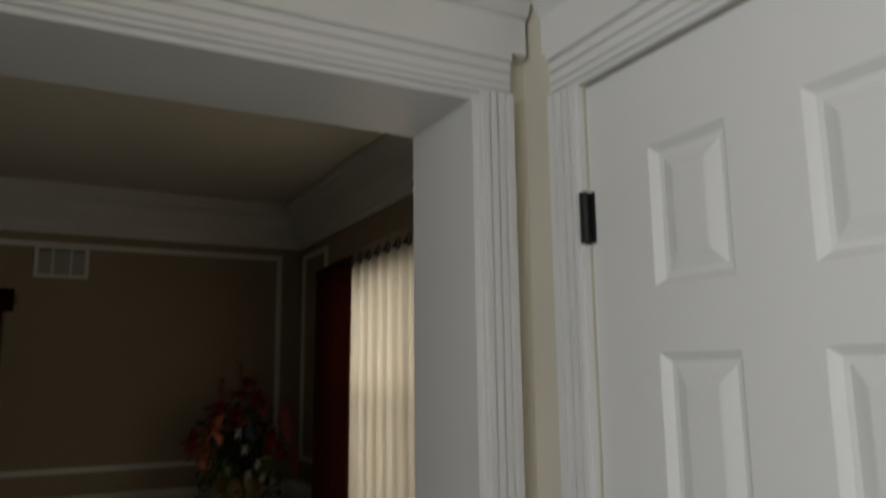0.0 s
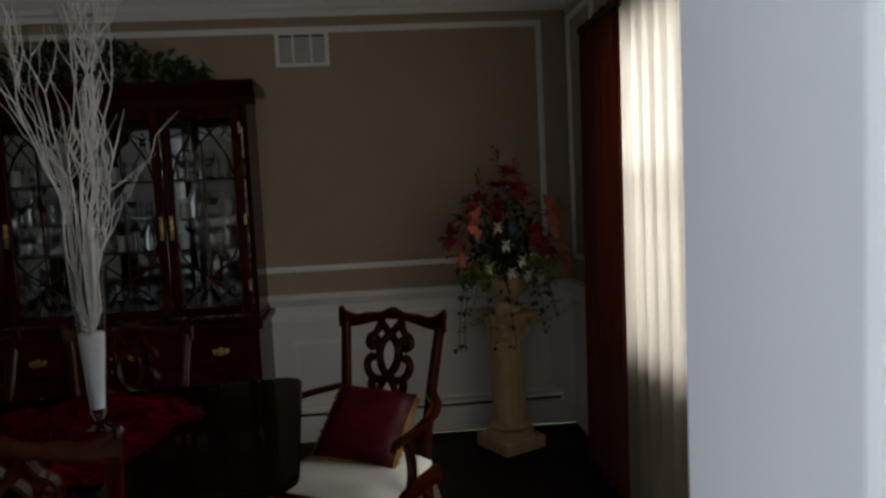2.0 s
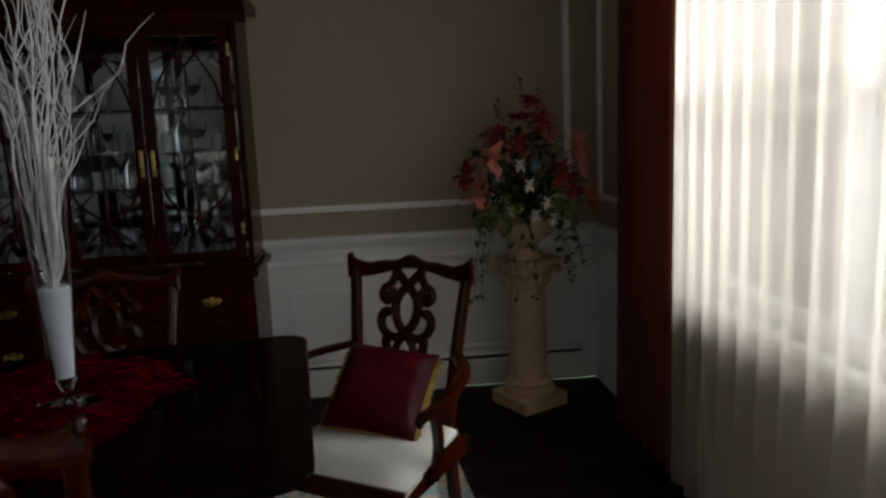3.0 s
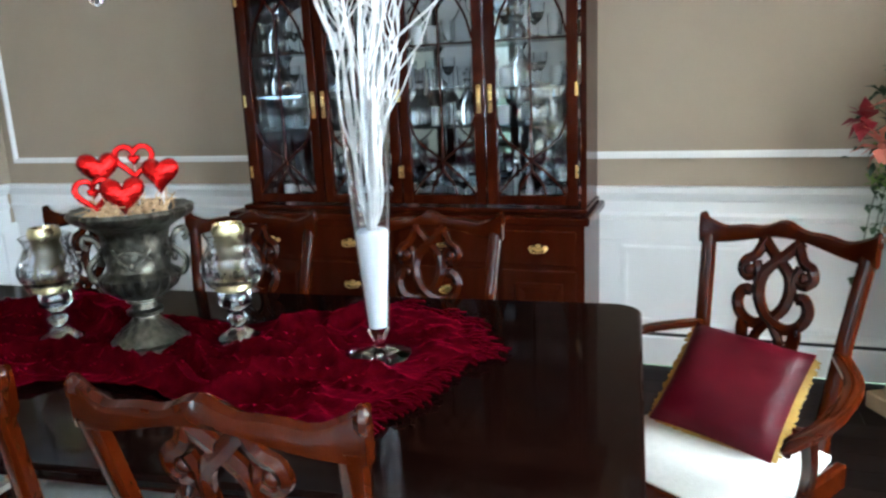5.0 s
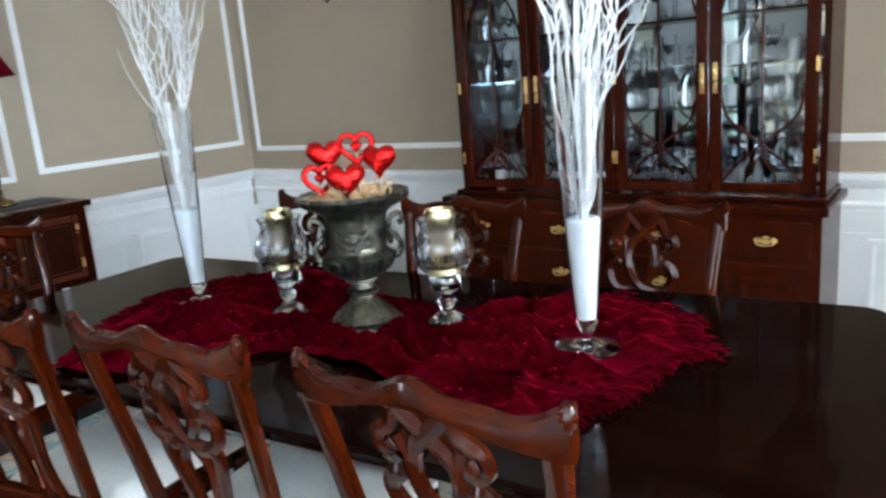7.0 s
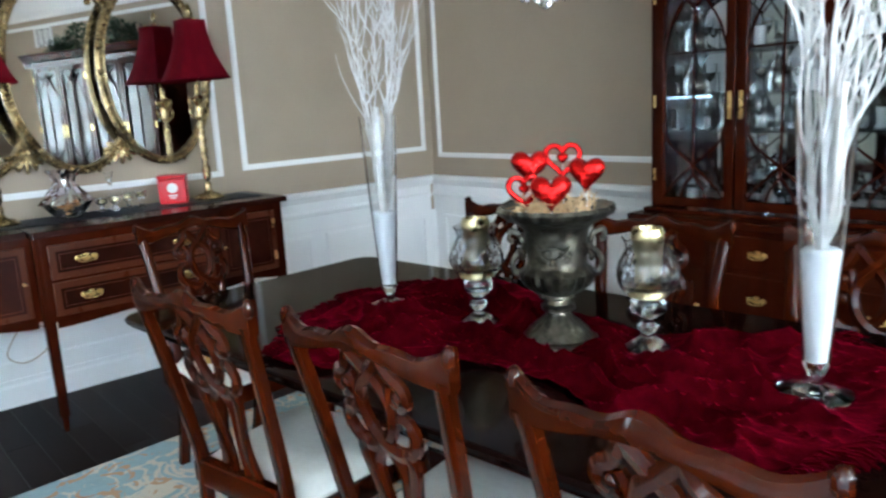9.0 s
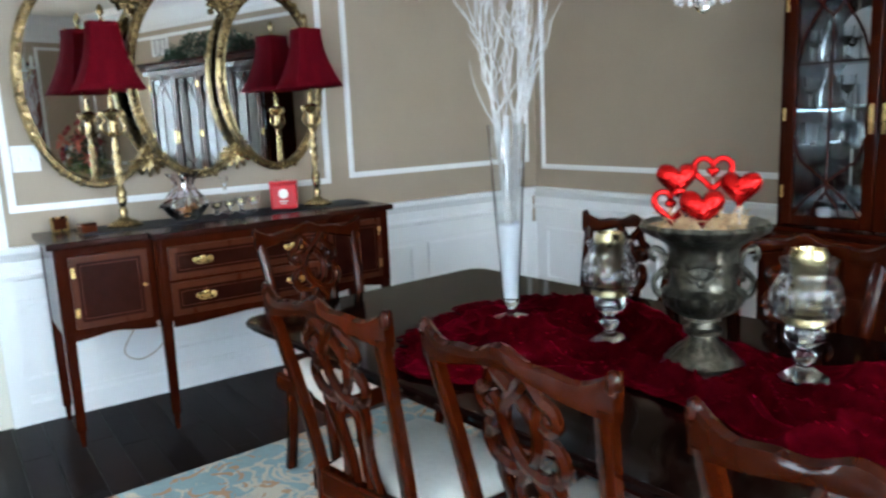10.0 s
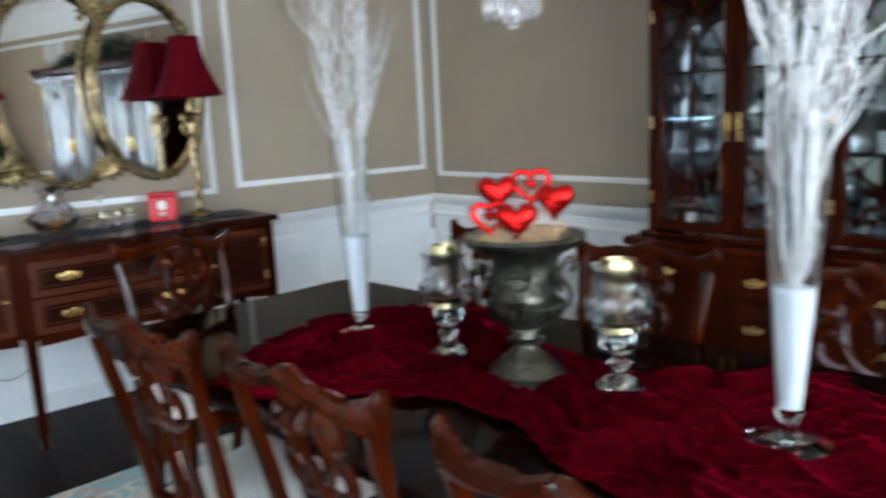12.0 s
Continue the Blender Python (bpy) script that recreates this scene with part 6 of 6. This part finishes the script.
def flowers_arrangement(origin, name, label):
    fl = thing(name, pose(*origin) @ Matrix.Diagonal((1.13, 1.13, 1.13, 1)), label, "flowers")
    rnd = random.Random(77)

    def dome(lo=0.3, hi=1.0):
        a, e = rnd.uniform(0, 2 * math.pi), rnd.uniform(0.05, 1.45)
        r = rnd.uniform(lo, hi)
        return Vector((0.31 * r * math.cos(a) * math.cos(e), 0.22 * r * math.sin(a) * math.cos(e), 0.03 + 0.42 * r * math.sin(e)))
    bm = bmesh.new()
    for k in range(520):
        p = dome(0.15, 0.95)
        d = Vector((p.x, p.y, p.z * 0.5 - 0.1)) + Vector((rnd.uniform(-0.2, 0.2), rnd.uniform(-0.2, 0.2), rnd.uniform(-0.2, 0.2)))
        petal(bm, p, d, rnd.uniform(0.035, 0.065), rnd.uniform(0.010, 0.018))
    for k in range(26):
        p = dome(0.5, 0.95)
        sweep(bm, [Vector((0, 0, -0.02)), p * 0.5 + Vector((0, 0, 0.03)), p], (0.002, 0.002), up=(0.3, 0.2, 1), n=4)
    part("foliage", bm, M_LEAF, fl, "dark green foliage")
    bm = bmesh.new()
    for c in ((-0.12, -0.20, 0.04), (0.10, -0.20, 0.06), (0.0, 0.15, 0.05), (-0.18, -0.10, 0.02), (0.16, -0.16, 0.03)):
        for k in range(60):
            p = Vector(c) + Vector((rnd.gauss(0, 0.03), rnd.gauss(0, 0.025), rnd.gauss(0, 0.03)))
            petal(bm, p, Vector((rnd.uniform(-1, 1), rnd.uniform(-1, 1), rnd.uniform(-0.2, 1))), 0.035, 0.008)
    part("lime_foliage", bm, M_LEAFLIME, fl, "lime green filler foliage")
    # trailing ivy
    bm = bmesh.new()
    for k in range(11):
        a = rnd.uniform(0, 2 * math.pi)
        if k < 4:
            a = radians((200, 235, 300, 330)[k])
        q = Vector((0.15 * math.cos(a), 0.15 * math.sin(a), 0.02))
        pts = [q]
        L = rnd.uniform(0.18, 0.36)
        for s in range(1, 9):
            t = s / 8
            pts.append(q + Vector((0.10 * t * math.cos(a + 0.4 * t), 0.10 * t * math.sin(a + 0.4 * t), 0.03 * math.sin(3 * t) - L * t * t)))
            for z in range(3):
                petal(bm, pts[-1] + Vector((rnd.uniform(-0.02, 0.02), rnd.uniform(-0.02, 0.02), rnd.uniform(-0.01, 0.01))), Vector((rnd.uniform(-1, 1), rnd.uniform(-1, 1), rnd.uniform(-0.8, 0.3))), rnd.uniform(0.025, 0.04), 0.012)
        sweep(bm, pts, (0.0016, 0.0016), up=(0.3, 0.2, 1), n=4)
    part("ivy", bm, M_LEAF, fl, "trailing ivy")

    def bloom(c, mat, label, R, n, w):
        bm = bmesh.new()
        c = Vector(c)
        axis = Vector((c.x, c.y - 0.1, c.z * 0.4)).normalized()
        s1 = axis.cross(Vector((0, 0.2, 1))).normalized()
        s2 = axis.cross(s1)
        for ring, (k, tilt, L) in enumerate(((n, 0.35, R), (max(3, n - 2), 0.9, R * 0.75))):
            for q in range(k):
                a = 2 * math.pi * q / k + ring * 0.4
                petal(bm, c, s1 * math.cos(a) + s2 * math.sin(a) + axis * tilt, L, w, 0.18)
        ball(bm, c + axis * 0.008, R * 0.14, seg=6)
        part("bloom", bm, mat, fl, label)
    for c in ((-0.20, -0.10, 0.12), (0.22, -0.08, 0.24), (-0.16, -0.16, 0.26), (0.27, -0.04, 0.08), (0.10, -0.02, 0.36), (0.20, -0.14, 0.30)):
        bloom(c, M_PETPINK, "coral lily bloom", 0.10, 6, 0.026)
    for c in ((-0.04, -0.10, 0.32), (0.05, -0.14, 0.40), (-0.12, -0.04, 0.36), (0.12, -0.17, 0.20), (0.17, -0.14, 0.14), (-0.25, -0.06, 0.20), (0.00, 0.06, 0.42), (-0.10, 0.10, 0.28), (0.03, -0.02, 0.48)):
        bloom(c, M_PETRED, "dark red bloom", 0.078, 7, 0.024)
    for c in ((-0.02, -0.20, 0.16), (0.05, -0.21, 0.09), (0.00, -0.22, 0.04), (-0.05, -0.18, 0.24), (0.14, -0.17, 0.02), (-0.10, -0.20, 0.06), (0.08, -0.19, 0.02)):
        bloom(c, M_PETWHITE, "small white bloom", 0.036, 6, 0.013)
    for c in ((-0.14, -0.15, 0.20), (0.01, -0.19, 0.24)):
        bloom(c, M_PETBLUE, "small blue bloom", 0.04, 9, 0.007)
    bm = bmesh.new()
    for c in ((-0.02, -0.05, 0.60), (-0.10, 0.0, 0.50), (0.07, 0.0, 0.54)):
        sweep(bm, smooth_path([(0, 0, 0.1), (c[0] * 0.6, c[1], c[2] * 0.6), c], 3), (0.002, 0.002), n=4)
        for k in range(8):
            petal(bm, Vector(c) + Vector((rnd.uniform(-0.015, 0.015), rnd.uniform(-0.015, 0.015), -0.02 * k * 0.5)), Vector((rnd.uniform(-1, 1), rnd.uniform(-1, 1), 0.6)), 0.03, 0.008)
    part("bud_spray", bm, M_PETRED, fl, "tall red bud sprays")
    return fl


flowers_arrangement((4.985, -0.34, 0.935), "flower_arrangement", "silk arrangement of coral lilies, dark red blooms and ivy")

# greenery along the top of the china cabinet
gr = thing("greenery", pose(2.86, -0.21, UZ1 + 0.08), "dark green artificial greenery on the cabinet top", "plant")
bm = bmesh.new()
rnd = random.Random(5)
for k in range(700):
    x = rnd.uniform(-0.62, 0.62)
    h = 0.20 * (1 - (x / 0.68) ** 2) + 0.03
    p = Vector((x, rnd.uniform(-0.10, 0.10), rnd.uniform(0.0, h)))
    petal(bm, p, Vector((rnd.uniform(-1, 1), rnd.uniform(-1, 0.6), rnd.uniform(-0.3, 1))), rnd.uniform(0.05, 0.09), rnd.uniform(0.012, 0.02))
part("leaves", bm, M_LEAF, gr, "dark green leaves")
bm = bmesh.new()
for k in range(14):
    x = -0.55 + 1.1 * k / 13
    sweep(bm, [(x * 0.7, 0, 0.0), (x * 0.9, 0.01, 0.07), (x, 0, 0.14)], (0.003, 0.003), n=4)
part("stems", bm, M_LEAF, gr)

# ---- what shows of the kitchen ----
for k in range(4):
    y0 = -4.72 + 0.47 * k
    kc = thing("kitchen_cabinet", pose(-4.30, y0, 0), "cream painted kitchen base cabinet with panel door", "cabinet", "kitchen base cabinets")
    part("body", boxes((-0.60, 0, 0.0, 0.468, 0.10, 0.88)), M_KITCH, kc)
    part("toe_kick", boxes((-0.60, -0.06, 0.0, 0.468, 0.0, 0.10)), M_KITCH, kc)
    for y, hy in ((0.006, 0.21), (0.237, 0.26)):
        d = part("door", boxes((0, 0.018, y, y + 0.225, 0.12, 0.86), bevel=0.003), M_KITCH, kc)
        part("panel", boxes((0.018, 0.024, y + 0.045, y + 0.18, 0.17, 0.81), bevel=0.005), M_KITCH, d)
        part("handle", boxes((0.018, 0.034, hy - 0.008, hy + 0.008, 0.74, 0.80), bevel=0.003), M_BLACK, d, "dark metal pull")
wt = part("worktop", boxes((-4.92, -4.27, -4.75, -2.80, 0.88, 0.92), bevel=0.006), M_COUNTER)
tagged(wt, "speckled stone kitchen worktop under the window", "worktop")
mt = thing("door_mat", pose(-2.75, -3.92, 0.001, 0, 0, 4), "tan and red patterned kitchen mat", "mat")
part("field", boxes((-0.38, 0.38, -0.24, 0.24, 0, 0.008), bevel=0.002), M_PAPER, mt)
part("border", boxes((-0.34, 0.34, -0.20, -0.15, 0.008, 0.010), (-0.34, 0.34, 0.15, 0.20, 0.008, 0.010), (-0.34, -0.28, -0.15, 0.15, 0.008, 0.010), (0.28, 0.34, -0.15, 0.15, 0.008, 0.010)), M_MATRED, mt)
pl = thing("pendant_lamp", pose(-2.6, -3.58, 0.45), "dark blue glass pendant lamp in the kitchen", "lamp")
part("shade", lathe([(0.02, 1.98), (0.04, 1.96), (0.085, 1.88), (0.10, 1.78), (0.097, 1.78), (0.08, 1.88), (0.03, 1.95)], 24), material("dark_blue_glass_shade", (0.01, 0.02, 0.07), (0.02, 0.04, 0.12), 8, 0.2), pl, smooth=True)
part("bulb", ball(bmesh.new(), (0, 0, 1.78), 0.06, seg=14), M_PETWHITE, pl, "pale glass globe", True)
part("rod", lathe([(0.005, 1.97), (0.005, 2.212), (0.05, 2.216), (0.05, 2.229)], 12), M_BLACK, pl)

# ---- boards and tiles ----
def board_mesh(lx, ly, th):
    me = bpy.data.meshes.new("board")
    b = boxes((0, lx, 0, ly, -th, 0), bevel=0.0015)
    b.to_mesh(me)
    b.free()
    return me


me = board_mesh(1.30, 0.1245, 0.011)
me.materials.append(M_WOODFLOOR)
rnd = random.Random(8)
row = 0
y = YS - 0.05
while y < -0.13:
    x = 0.0
    off = rnd.uniform(0.35, 1.2)
    first_len = True
    while x < XE - 0.01:
        L = off if first_len else 1.30
        first_len = False
        L = min(L, XE + 0.1 - x)
        ob = new("plank", me)
        ob.parent = floor
        ob.matrix_basis = Matrix.Translation((x, y, -0.001)) @ Matrix.Diagonal(((L - 0.0015) / 1.30, 1, 1, 1))
        x += L
    y += 0.126
me = board_mesh(0.604, 0.294, 0.008)
me.materials.append(M_STONE)
row = 0
y = -4.816
while y < -3.40:
    x = -4.3 + (0.305 if row % 2 else 0)
    while x < (4.0 if y < -3.7 else -0.65):
        ob = new("tile", me)
        ob.parent = tile_floor
        ob.matrix_basis = Matrix.Translation((x, y, rnd.uniform(-0.0012, 0.0)))
        x += 0.61
    y += 0.30
    row += 1
